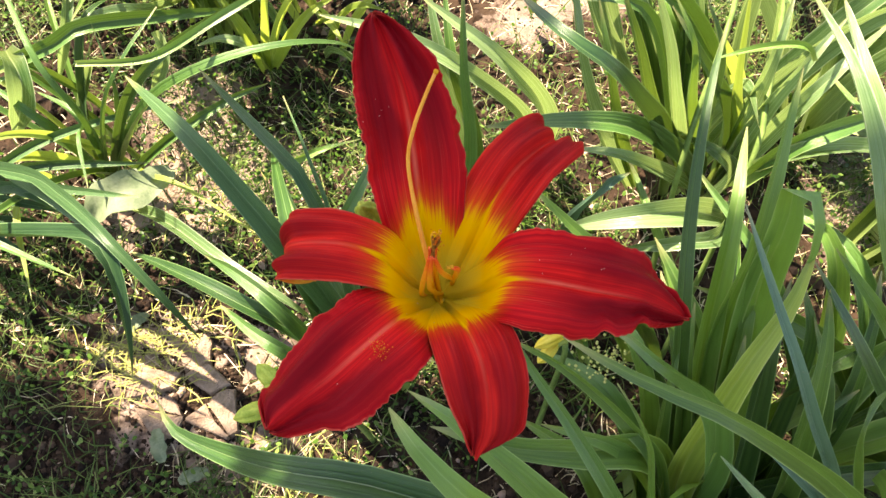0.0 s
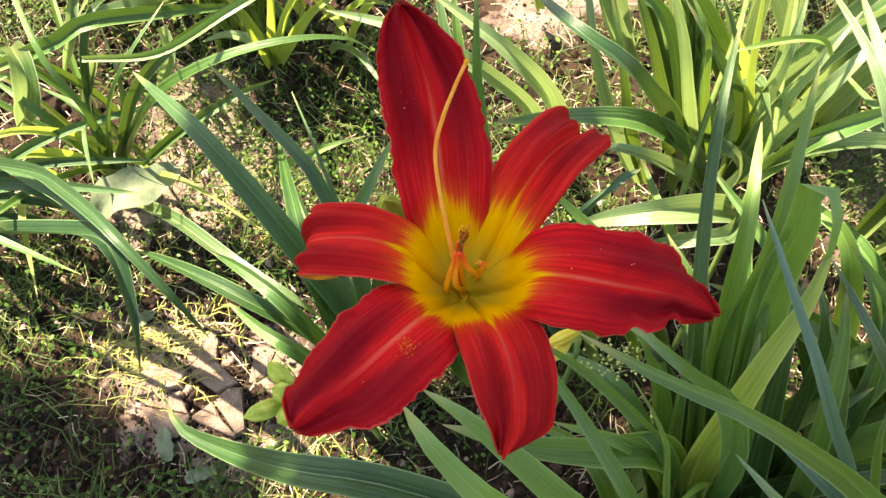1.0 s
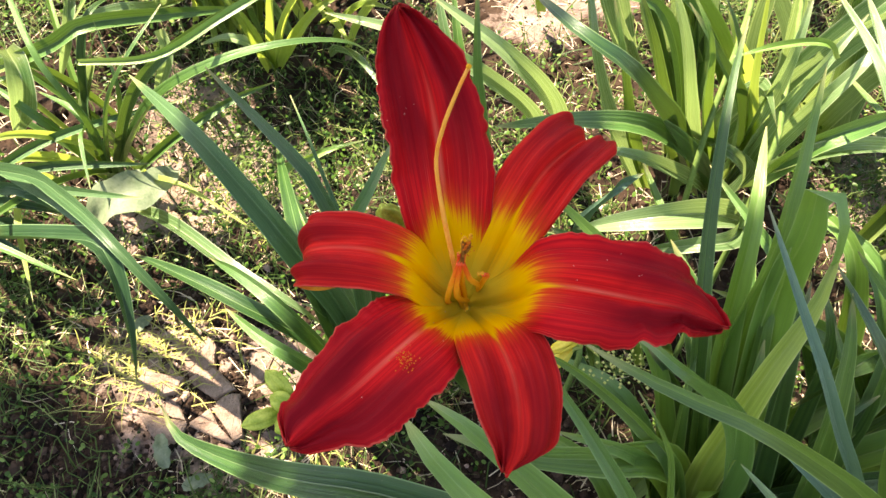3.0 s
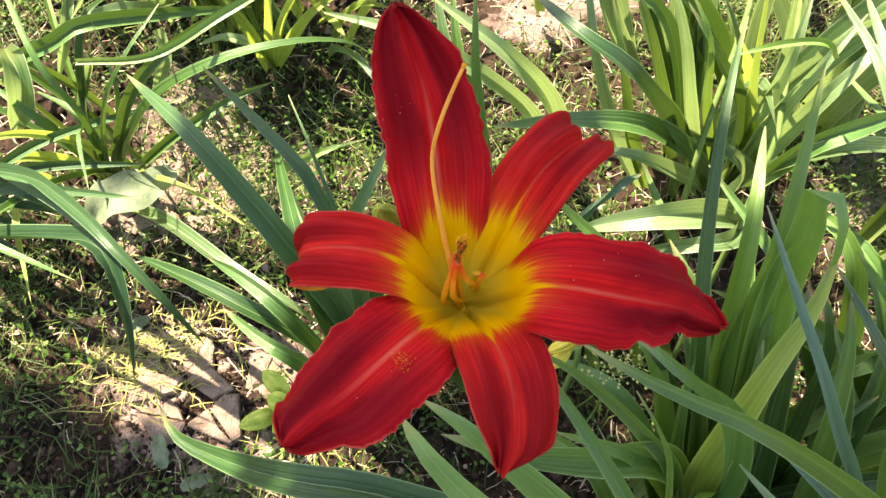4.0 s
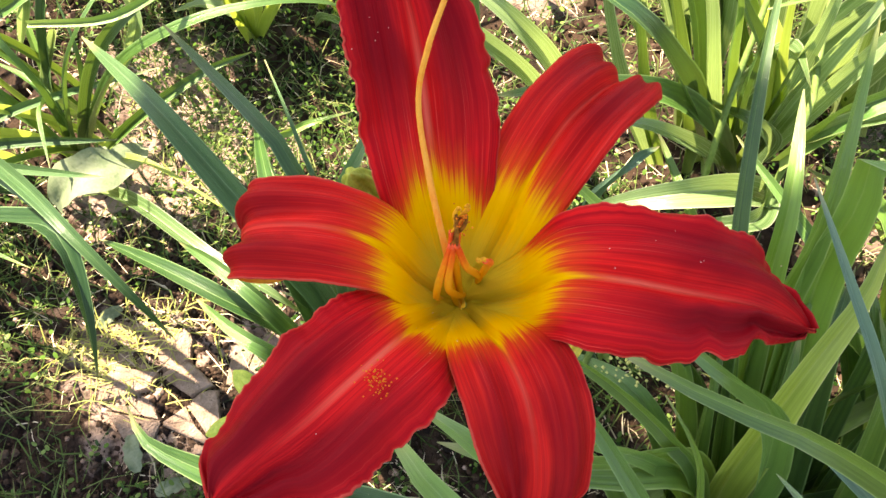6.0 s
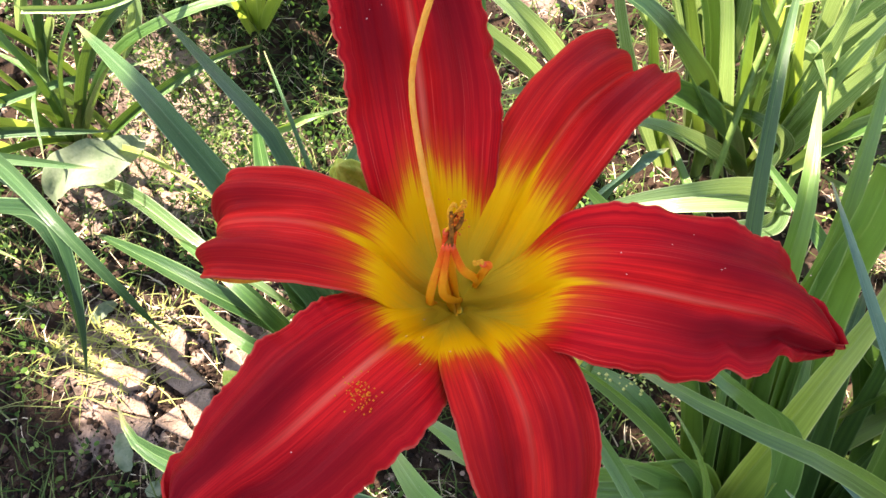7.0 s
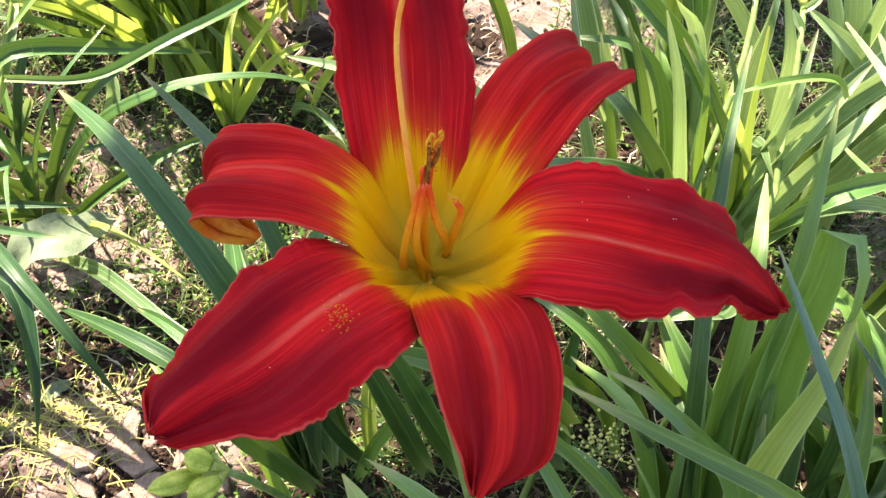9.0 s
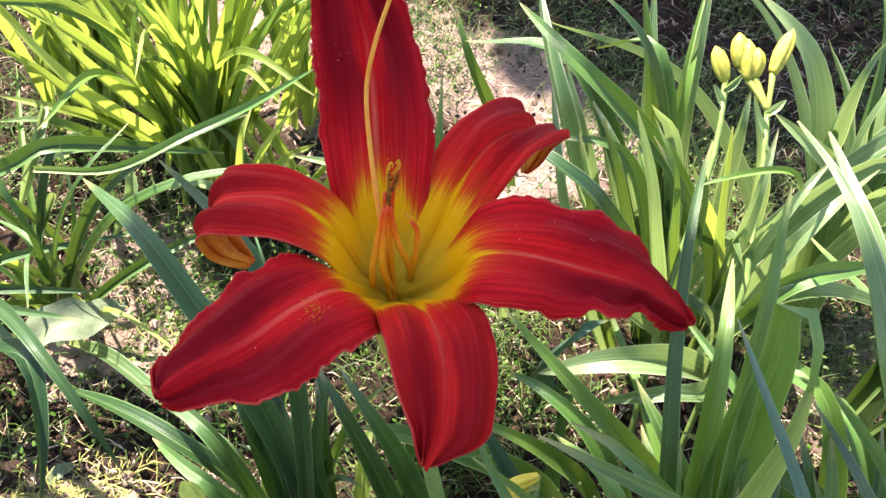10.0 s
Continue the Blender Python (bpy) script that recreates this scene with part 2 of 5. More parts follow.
FILAMENT = filament_material()
STYLE = plain("style_peach", (0.93, 0.34, 0.035), (0.95, 0.47, 0.065), 200, 0.45, 0.15)
ANTHER = plain("anther_brown", (0.035, 0.010, 0.005), (0.42, 0.16, 0.02), 700, 0.7, spec=0.08)
ANTHER_GOLD = plain("anther_gold", (0.62, 0.24, 0.015), (0.9, 0.45, 0.03), 900, 0.7, spec=0.08)
SPECK = plain("pale_speck", (0.65, 0.4, 0.3), (0.75, 0.5, 0.4), 900, 0.8)
POLLEN = plain("pollen_gold", (0.66, 0.13, 0.012), (0.82, 0.27, 0.022), 900, 0.8, spec=0.08)
STEM = plain("stem_green", (0.1, 0.18, 0.04), (0.2, 0.3, 0.08), 90, 0.45)
BUD_GREEN = plain("bud_green", (0.20, 0.30, 0.025), (0.50, 0.56, 0.09), 110, 0.45, 0.06, spec=0.25)
BUD_YELLOW = plain("bud_yellow", (0.34, 0.38, 0.05), (0.66, 0.58, 0.10), 140, 0.42, 0.2)
PEDICEL = plain("pedicel_yellow_green", (0.28, 0.36, 0.06), (0.45, 0.5, 0.12), 150, 0.45, 0.1)
CREAM = plain("cream_floret", (0.45, 0.48, 0.12), (0.70, 0.68, 0.26), 900, 0.6, spec=0.1)
GRASS = island("weed_grass", (0.022, 0.055, 0.010), (0.085, 0.14, 0.03), (0.22, 0.25, 0.085), 0.5, 0.2)
CLOVER = island("weed_leaf", (0.016, 0.05, 0.007), (0.07, 0.15, 0.02), (0.19, 0.29, 0.07), 0.4, 0.25)
STRAW = island("dry_straw", (0.40, 0.32, 0.20), (0.62, 0.54, 0.38), (0.28, 0.21, 0.13), 0.7, 0.15)
CLOD = island("soil_clod", (0.010, 0.006, 0.004), (0.042, 0.025, 0.015), (0.09, 0.06, 0.04), 0.95)
CRUMB = island("dry_soil_crumb", (0.22, 0.15, 0.105), (0.34, 0.24, 0.18), (0.46, 0.34, 0.27), 0.95)
DRY_GRASS = island("dry_grass", (0.2, 0.22, 0.05), (0.42, 0.41, 0.13), (0.34, 0.38, 0.09), 0.7, 0.2)


def soil_material():
    """Dark crumbly loam, also painted where shade falls, with pale, sun-dried crust in patches."""
    m, n, l = nodes_of("garden_soil")
    pos = n.new("ShaderNodeNewGeometry").outputs["Position"]
    broad = noise_tex(n, l, pos, 5.0, 4.0)
    lump = noise_tex(n, l, pos, 45, 5.0, 0.65)
    grit = noise_tex(n, l, pos, 420, 3.0)
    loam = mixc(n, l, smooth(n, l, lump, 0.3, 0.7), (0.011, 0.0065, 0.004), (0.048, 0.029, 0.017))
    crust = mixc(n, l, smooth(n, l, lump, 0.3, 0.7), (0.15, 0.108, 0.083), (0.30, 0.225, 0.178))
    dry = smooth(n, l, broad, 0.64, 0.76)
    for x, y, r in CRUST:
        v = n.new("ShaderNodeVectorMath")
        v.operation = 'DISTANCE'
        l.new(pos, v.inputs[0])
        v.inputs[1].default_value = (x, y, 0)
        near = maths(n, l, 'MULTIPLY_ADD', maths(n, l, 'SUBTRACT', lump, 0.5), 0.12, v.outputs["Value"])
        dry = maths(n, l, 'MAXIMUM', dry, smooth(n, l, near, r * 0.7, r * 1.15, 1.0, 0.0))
    for x, y, r in LOAM_AND_SHADE:
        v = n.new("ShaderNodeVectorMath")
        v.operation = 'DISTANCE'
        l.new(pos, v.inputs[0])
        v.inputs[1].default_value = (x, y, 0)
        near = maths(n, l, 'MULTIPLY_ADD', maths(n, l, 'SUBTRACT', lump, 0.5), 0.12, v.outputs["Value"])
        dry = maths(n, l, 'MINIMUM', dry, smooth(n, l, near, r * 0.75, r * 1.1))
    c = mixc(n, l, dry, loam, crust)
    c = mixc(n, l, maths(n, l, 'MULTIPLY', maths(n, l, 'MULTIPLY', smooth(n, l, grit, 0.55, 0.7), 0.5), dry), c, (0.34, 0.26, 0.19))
    h = maths(n, l, 'MULTIPLY_ADD', lump, 1.0, maths(n, l, 'MULTIPLY', grit, 0.25))
    surface(n, l, c, 0.95, bump_of(n, l, h, 0.9, 0.009), spec=0.2)
    return m


# sun-dried crust; freshly dug loam plus painted shade under the bloom: x, y, radius
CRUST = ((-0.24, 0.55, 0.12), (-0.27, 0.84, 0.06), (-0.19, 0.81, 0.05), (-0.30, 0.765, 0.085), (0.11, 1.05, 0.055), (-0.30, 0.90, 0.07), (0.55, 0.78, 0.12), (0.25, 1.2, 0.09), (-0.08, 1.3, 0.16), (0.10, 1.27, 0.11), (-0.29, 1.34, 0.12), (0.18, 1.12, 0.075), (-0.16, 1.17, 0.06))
LOAM_AND_SHADE = ((-0.22, 0.54, 0.055), (-0.215, 0.665, 0.06), (-0.30, 0.67, 0.05), (0.17, 0.62, 0.13), (0.45, 1.0, 0.12), (-0.41, 0.48, 0.12), (-0.50, 0.40, 0.16), (-0.28, 0.415, 0.07), (0.09, 0.52, 0.12))
WITHERED = plain("withered_leaf", (0.11, 0.16, 0.08), (0.22, 0.27, 0.16), 60, 0.6, 0.2)
BARK = plain("bark", (0.08, 0.06, 0.045), (0.2, 0.16, 0.12), 30, 0.9, 0.0, 0.9, 0.01)
CANOPY = island("tree_leaf", (0.035, 0.08, 0.02), (0.07, 0.14, 0.03), (0.1, 0.17, 0.04), 0.5, 0.2)
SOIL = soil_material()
CRUST_SLAB = plain("dried_crust", (0.17, 0.12, 0.085), (0.33, 0.245, 0.18), 60, 0.95, 0.0, 0.9, 0.004, 0.15)


# ---- builders ----
def mesh_of(name, verts, faces, material, uvs=None, smooth_faces=True):
    me = bpy.data.meshes.new(name)
    me.from_pydata([tuple(v) for v in verts], [], faces)
    if uvs is not None:
        layer = me.uv_layers.new(name="UVMap")
        idx = np.empty(len(me.loops), dtype=np.int32)
        me.loops.foreach_get("vertex_index", idx)
        layer.data.foreach_set("uv", np.asarray(uvs, dtype=np.float32)[idx].ravel())
    if smooth_faces:
        me.polygons.foreach_set("use_smooth", [True] * len(me.polygons))
    me.materials.append(material)
    me.update()
    return me


def part(name, me, parent=None, label=""):
    ob = new(name, me)
    if parent is not None:
        ob.parent = parent
        ob.matrix_parent_inverse = parent.matrix_world.inverted()
    return tagged(ob, label)


def thing(name, place, label, category, group="", kind=""):
    ob = new(name)
    ob.empty_display_size = 0.02
    ob.location = place
    bpy.context.view_layer.update()
    return tagged(ob, label, category, group, kind)


def curve_through(points, count):
    """Catmull-Rom through the points, evenly spaced."""
    p = np.array(points, float)
    p = np.vstack([2 * p[0] - p[1], p, 2 * p[-1] - p[-2]])
    out = []
    for i in range(1, len(p) - 2):
        for s in np.linspace(0, 1, 24, endpoint=False):
            a, b, c, d = p[i - 1], p[i], p[i + 1], p[i + 2]
            out.append(0.5 * (2 * b + (c - a) * s + (2 * a - 5 * b + 4 * c - d) * s ** 2 + (3 * b - a - 3 * c + d) * s ** 3))
    out.append(p[-2])
    out = np.array(out)
    far = np.concatenate([[0], np.cumsum(np.linalg.norm(np.diff(out, axis=0), axis=1))])
    want = np.linspace(0, far[-1], count)
    return np.stack([np.interp(want, far, out[:, k]) for k in range(3)], axis=1)


def unit(v):
    return v / np.maximum(np.linalg.norm(v, axis=-1, keepdims=True), 1e-9)


def grid_faces(rows, cols):
    return [(i * cols + j, i * cols + j + 1, (i + 1) * cols + j + 1, (i + 1) * cols + j)
            for i in range(rows - 1) for j in range(cols - 1)]


def strap(points, width, roll, rng, rows=26, fold=0.95):
    """A strap leaf: long taper, shallow keel, a slow twist and a faint wave."""
    s = curve_through(points, rows)
    tan = unit(np.gradient(s, axis=0))
    open_light = np.array([0.05, -0.42, 0.9])        # faces turn towards the open side
    side = unit(np.cross(s[-1] - s[0], open_light))
    w = unit(side - tan * (tan @ side)[:, None])
    nrm = np.cross(w, tan)
    u = np.linspace(0, 1, rows)
    ang = np.radians(roll) + (rng.random() - 0.5) * 0.7 + (rng.random() - 0.5) * 0.9 * u
    w2 = w * np.cos(ang)[:, None] + nrm * np.sin(ang)[:, None]
    n2 = np.cross(w2, tan)
    half = 0.5 * width * np.minimum(1, 0.7 + 1.2 * u) * np.clip((1 - u) / 0.42, 0, 1) ** 0.62
    half = np.maximum(half, 0.0004)
    wave = 0.05 * width * np.sin(u * (9 + 5 * rng.random()) + rng.random() * 6)
    cross = np.array([-1, -0.55, -0.07, 0, 0.07, 0.55, 1.0])
    verts, uvs = [], []
    for i in range(rows):
        for v in cross:
            lift = fold * (1.55 - 1.1 * u[i]) * half[i] * (abs(v) ** 1.1) + wave[i] * v * (1 if v > 0 else 0.6)
            verts.append(s[i] + w2[i] * half[i] * v + n2[i] * lift)
            uvs.append((0.5 + 0.5 * v, u[i]))
    return verts, grid_faces(rows, 7), uvs


RNG = np.random.default_rng(7)


def leaf(clump, points, width, roll, tone):
    verts, faces, uvs = strap(points, width, roll, RNG)
    return part("leaf", mesh_of("leaf", verts, faces, LEAVES[tone], uvs), clump)


def tube_mesh(name, points, radii, material, sides=10, rows=18):
    s = curve_through(points, rows)
    r = np.interp(np.linspace(0, 1, rows), np.linspace(0, 1, len(radii)), radii)
    tan = unit(np.gradient(s, axis=0))
    ref = np.array([0.31, 0.87, 0.2])
    a = unit(np.cross(tan, ref))
    b = np.cross(tan, a)
    verts = []
    for i in range(rows):
        for k in range(sides):
            q = 2 * math.pi * k / sides
            verts.append(s[i] + r[i] * (a[i] * math.cos(q) + b[i] * math.sin(q)))
    faces = [(i * sides + k, i * sides + (k + 1) % sides, (i + 1) * sides + (k + 1) % sides, (i + 1) * sides + k)
             for i in range(rows - 1) for k in range(sides)]
    faces += [tuple(range(sides))[::-1], tuple((rows - 1) * sides + k for k in range(sides))]
    return mesh_of(name, verts, faces, material)


def bud_mesh(name, base, tip, radius, material):
    """A closed lily bud: three-ridged, swollen past the middle, with a blunt tip."""
    base, tip = np.array(base, float), np.array(tip, float)
    ax = unit(tip - base)
    a = unit(np.cross(ax, [0.3, 0.8, 0.4]))
    b = np.cross(ax, a)
    size, rows, sides = np.linalg.norm(tip - base), 14, 36
    verts = []
    for i in range(rows):
        u = i / (rows - 1)
        r = radius * (0.38 + 0.62 * math.sin(math.pi * min(1, u * 0.8 + 0.12)) ** 1.2) * min(1, (1.0 - u) * 5 + 0.08) ** 0.6
        for k in range(sides):
            q = 2 * math.pi * k / sides
            rr = r * (0.74 + 0.36 * abs(math.sin(3 * q + 0.4)) ** 0.6 + 0.06 * math.cos(3 * q + 1.0))
            verts.append(base + ax * size * u + rr * (a * math.cos(q) + b * math.sin(q)))
    faces = [(i * sides + k, i * sides + (k + 1) % sides, (i + 1) * sides + (k + 1) % sides, (i + 1) * sides + k)
             for i in range(rows - 1) for k in range(sides)]
    faces += [tuple(range(sides))[::-1], tuple((rows - 1) * sides + k for k in range(sides))]
    return mesh_of(name, verts, faces, material)


# ---- ground ----
def soil_height(x, y):
    d = noise.voronoi(Vector((x * 19, y * 23, 0.3)))[0]
    crack = min(1.0, (d[1] - d[0]) / 0.16)
    h = 0.014 * noise.noise(Vector((x * 5, y * 5, 1.0))) + 0.006 * noise.noise(Vector((x * 27, y * 27, 4.0)))
    h += 0.003 * noise.noise(Vector((x * 80, y * 80, 9.0)))
    dark = noise.noise(Vector((x * 2.3 + 1.0, y * 2.3, 7.0)))
    return h - 0.011 * (1 - crack) * (0.4 if dark > 0.15 else 1.0) - 0.006


def ground_mesh():
    xs = np.concatenate([[-60, -20, -6, -2.5, -1.3], np.linspace(-0.85, 0.8, 300), [1.3, 2.5, 6, 20, 60]])
    ys = np.concatenate([[-60, -20, -6, -2, -0.5, 0.1], np.linspace(0.36, 1.75, 250), [2.1, 2.8, 4.5, 9, 25, 70]])
    verts = [(x, y, soil_height(x, y)) for y in ys for x in xs]
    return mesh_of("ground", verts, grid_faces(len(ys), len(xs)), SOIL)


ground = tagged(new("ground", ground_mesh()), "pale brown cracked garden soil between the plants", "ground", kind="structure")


def clip_cell(cell, centre, other):
    """The part of a polygon nearer to centre than to other."""
    mid, way = (centre + other) / 2, other - centre
    out = []
    for p, q in zip(cell, cell[1:] + cell[:1]):
        dp, dq = (p - mid) @ way, (q - mid) @ way
        if dp <= 0:
            out.append(p)
        if dp * dq < 0:
            out.append(p + (q - p) * dp / (dp - dq))
    return out


def crust_slabs(cx, cy, rx, ry, step, seed):
    """Slabs of dried crust, parted by cracks, lying on the soil."""
    rng = np.random.default_rng(seed)
    seeds = [np.array([cx + i * step * 3.0 + rng.normal() * step * 0.75, cy + j * step * 0.74 + rng.normal() * step * 0.24])
             for i in range(-5, 6) for j in range(-7, 8)]
    for c in seeds:
        if ((c[0] - cx) / rx) ** 2 + ((c[1] - cy) / ry) ** 2 > 1:
            continue
        cell = [c + np.array(d) * step for d in ((-3.4, -1.3), (3.4, -1.3), (3.4, 1.3), (-3.4, 1.3))]
        for o in seeds:
            if o is not c and len(cell) > 2 and np.linalg.norm(o - c) < step * 8:
                cell = clip_cell(cell, c, o)
        if len(cell) < 3 or rng.random() < 0.22:
            continue
        ring = []
        for p, q in zip(cell, cell[1:] + cell[:1]):
            ring += [p, p * 0.5 + q * 0.5 + rng.normal(size=2) * 0.0012]
        z = soil_height(c[0], c[1])
        tilt = rng.normal(size=2) * 0.035
        n = len(ring)
        verts = []
        for share, up in ((0.965, -0.008), (0.93, 0.0022), (0.84, 0.0034), (0.5, 0.0040)):
            for p in ring:
                d = (p - c) * share
                verts.append((d[0], d[1], up + tilt @ d + (rng.normal() * 0.0005 if share < 0.95 else 0)))
        verts.append((0, 0, 0.005))
        faces = [(k * n + i, k * n + (i + 1) % n, (k + 1) * n + (i + 1) % n, (k + 1) * n + i) for k in range(3) for i in range(n)]
        faces += [(3 * n + i, 3 * n + (i + 1) % n, 4 * n) for i in range(n)]
        slab = part("soil_crust", mesh_of("soil_crust", verts, faces, CRUST_SLAB, smooth_faces=False), ground)
        slab.location = (c[0], c[1], z + 0.003)


crust_slabs(-0.220, 0.540, 0.075, 0.058, 0.021, 5)
crust_slabs(-0.295, 0.755, 0.055, 0.035, 0.019, 6)

# ---- the open flower ----
CENTRE = np.array((0.0185, 0.412, 0.603))
flower = thing("daylily_flower", (0.09, 0.46, 0.0), "open red daylily bloom with golden throat on its scape", "flower")


def petal(name, spine, half_width, side, material, ruffle, arch, shape, seed, label, frill=1.0, notches=()):
    """A petal on its spine. side: the way across it; arch: how far the margins fall; shape: base share, then for each margin where it starts to close and how bluntly."""
    rng = np.random.default_rng(seed)
    rows, cols = 120, 37
    s = curve_through(spine, rows)
    tan = unit(np.gradient(s, axis=0))
    side = np.array(side, float)
    w = unit(side - tan * (tan @ side)[:, None])
    nrm = np.cross(tan, w)
    if nrm[rows // 2][2] < 0:
        nrm = -nrm
    u = np.linspace(0, 1, rows)
    base, ends = shape[0], ((shape[1], shape[2]), (shape[3], shape[4]))
    halves = []
    for edge_side, (full, power) in zip((-1, 1), ends):
        rise = base + (1 - base) * np.sin(np.clip(u / 0.55, 0, 1) * math.pi / 2) ** 1.3
        fall = np.clip((1 - u) / (1 - full), 0, 1) ** power
        half = np.maximum(half_width * rise * np.where(u > full, np.sin(fall * math.pi / 2), 1), 0.0005)
        for which, place, deep, wide in notches:
            if which == edge_side:
                half = half * (1 - deep * np.exp(-((u - place) / wide) ** 2))
        halves.append(half)
    ph = rng.random(8) * 6.28
    verts, uvs = [], []
    for i in range(rows):
        for j in range(cols):
            v = -1 + 2 * j / (cols - 1)
            e = abs(v)
            k = 0 if v < 0 else 4
            half = halves[0] if v < 0 else halves[1]
            grow = min(1.0, max(0.0, (u[i] - 0.3) / 0.25))
            wav = (math.sin(u[i] * 19 + ph[k]) + 0.7 * math.sin(u[i] * 37 + ph[k + 1]) + 0.3 * frill * math.sin(u[i] * 101 + ph[k + 2] + 5 * math.sin(u[i] * 13 + ph[k])))
            z = -arch * half[i] * (v * v) * (0.35 + 0.65 * u[i])
            z += ruffle * grow * wav * e ** 6
            z -= 0.0024 * math.exp(-(v / 0.14) ** 2) * (1.1 - u[i])
            z += (0.0010 * math.sin(v * 11 + ph[3]) + 0.0015 * math.sin(v * 4 + u[i] * 7 + ph[7])) * grow
            jag = 1 + (0.012 * math.sin(u[i] * 163 + ph[k + 3] + 6 * math.sin(u[i] * 17)) + 0.013 * math.sin(u[i] * 83 + ph[k] + 4 * math.sin(u[i] * 9)) + 0.024 * noise.noise(Vector((u[i] * 48, ph[k], seed))) + 0.014 * noise.noise(Vector((u[i] * 120, ph[k], seed))) + 0.02 * math.sin(u[i] * 29 + ph[k + 1])) * e ** 6 * grow * frill
            verts.append(s[i] + w[i] * half[i] * v * jag + nrm[i] * z)
            uvs.append((0.5 + 0.5 * v, u[i]))
    me = mesh_of(name, verts, grid_faces(rows, cols), material, uvs)
    me.materials.append(PETAL_BACK if 'rolled' in label else PETAL_BACK_RED)
    if (np.cross(tan[30], w[30]) @ nrm[30]) > 0:
        me.flip_normals()
    ob = part(name, me, flower, label)
    thick = ob.modifiers.new("thickness", 'SOLIDIFY')
    thick.thickness, thick.offset, thick.material_offset, thick.material_offset_rim = 0.0006, -1.0, 1, 0
    return ob


DEEP = (0.0185, 0.413, 0.607)
petal("petal", [DEEP, (0.031, 0.4105, 0.622), (0.040, 0.409, 0.638), (0.054, 0.4064, 0.6437), (0.070, 0.4044, 0.642), (0.085, 0.4036, 0.636), (0.1005, 0.4032, 0.6217)],
      0.0172, (0, 1, 0.13), PETAL, 0.0016, 0.12, (0.34, 0.56, 0.62, 0.72, 0.55), 3, "broad ruffled deep red petal", 1.0, ((-1, 0.665, 0.17, 0.024), (-1, 0.90, 0.45, 0.17), (-1, 0.80, 0.26, 0.026)))
petal("petal", [DEEP, (0.011, 0.404, 0.622), (0.005, 0.394, 0.637), (-0.004, 0.3835, 0.6425), (-0.014, 0.374, 0.640), (-0.0225, 0.3660, 0.6395), (-0.0312, 0.3570, 0.6380)],
      0.0172, (-0.72, 0.69, 0.0), PETAL, 0.0016, 0.25, (0.42, 0.7, 0.55, 0.6, 0.6), 5, "broad ruffled deep red petal dusted with pollen", 1.0, ((1, 0.955, -0.55, 0.05), (-1, 0.95, 0.35, 0.09), (-1, 0.86, 0.12, 0.03)))
petal("petal", [DEEP, (0.014, 0.425, 0.620), (0.011, 0.436, 0.636), (0.008, 0.450, 0.650), (0.004, 0.463, 0.662), (-0.001, 0.473, 0.672), (-0.0056, 0.480, 0.6797)],
      0.0168, (1, 0.12, -0.28), PETAL, 0.0016, -0.12, (0.42, 0.62, 0.52, 0.5, 0.64), 8, "upright ruffled deep red petal")
petal("sepal", [DEEP, (0.026, 0.424, 0.620), (0.033, 0.435, 0.634), (0.042, 0.4475, 0.6425), (0.0515, 0.4590, 0.6408), (0.0582, 0.4668, 0.6345), (0.0590, 0.4668, 0.6270), (0.0556, 0.4618, 0.6165)],
      0.0126, (0.82, -0.55, -0.04), SEPAL, 0.0004, 0.08, (0.6, 0.68, 0.75, 0.74, 0.76), 9, "narrow red sepal with its tip rolled back", 0.3, ((1, 0.90, 0.45, 0.07),))
petal("sepal", [DEEP, (0.009, 0.414, 0.620), (0.001, 0.416, 0.634), (-0.010, 0.4165, 0.6425), (-0.023, 0.4175, 0.6425), (-0.0325, 0.418, 0.6385), (-0.0358, 0.4184, 0.629), (-0.033, 0.4182, 0.6185), (-0.025, 0.4178, 0.612)],
      0.0124, (0.05, 1, 0.0), SEPAL, 0.0004, 0.12, (0.6, 0.72, 0.95, 0.66, 0.7), 10, "narrow red sepal with its tip rolled back", 0.3, ((-1, 0.85, 0.34, 0.11),))
petal("sepal", [DEEP, (0.023, 0.404, 0.620), (0.0275, 0.394, 0.632), (0.032, 0.382, 0.6365), (0.0345, 0.371, 0.6325), (0.0345, 0.3625, 0.6255), (0.0312, 0.3558, 0.6175)],
      0.0136, (0.95, 0.25, 0.0), SEPAL, 0.0004, 0.12, (0.5, 0.58, 0.8, 0.86, 0.6), 12, "narrow red sepal bending downwards", 0.3, ((1, 0.97, 0.3, 0.05),))
part("tube", tube_mesh("tube", [(0.0186, 0.4135, 0.603), (0.0187, 0.416, 0.585), (0.020, 0.420, 0.565), (0.022, 0.426, 0.548)], [0.0085, 0.006, 0.0042, 0.0036], BUD_YELLOW), flower, "yellow-green flower tube")
part("scape", tube_mesh("scape", [(0.022, 0.426, 0.550), (0.040, 0.428, 0.44), (0.062, 0.434, 0.3), (0.085, 0.445, 0.15), (0.10, 0.46, -0.01)], [0.0032, 0.0036, 0.0042, 0.0048], STEM), flower, "green flower stalk")
style = part("style", tube_mesh("style", [(0.0175, 0.414, 0.602), (0.0140, 0.4165, 0.632), (0.0098, 0.425, 0.6535), (0.0075, 0.4330, 0.669), (0.0093, 0.4365, 0.682), (0.0128, 0.4402, 0.694), (0.0154, 0.4430, 0.7005)], [0.0008, 0.0008, 0.00078, 0.0007, 0.0006, 0.0006, 0.0005], STYLE, 10, 30), flower, "long peach-coloured style")
part("stigma", bud_mesh("stigma", (0.0153, 0.4429, 0.7002), (0.0158, 0.4433, 0.7015), 0.0007, ANTHER_GOLD), style)
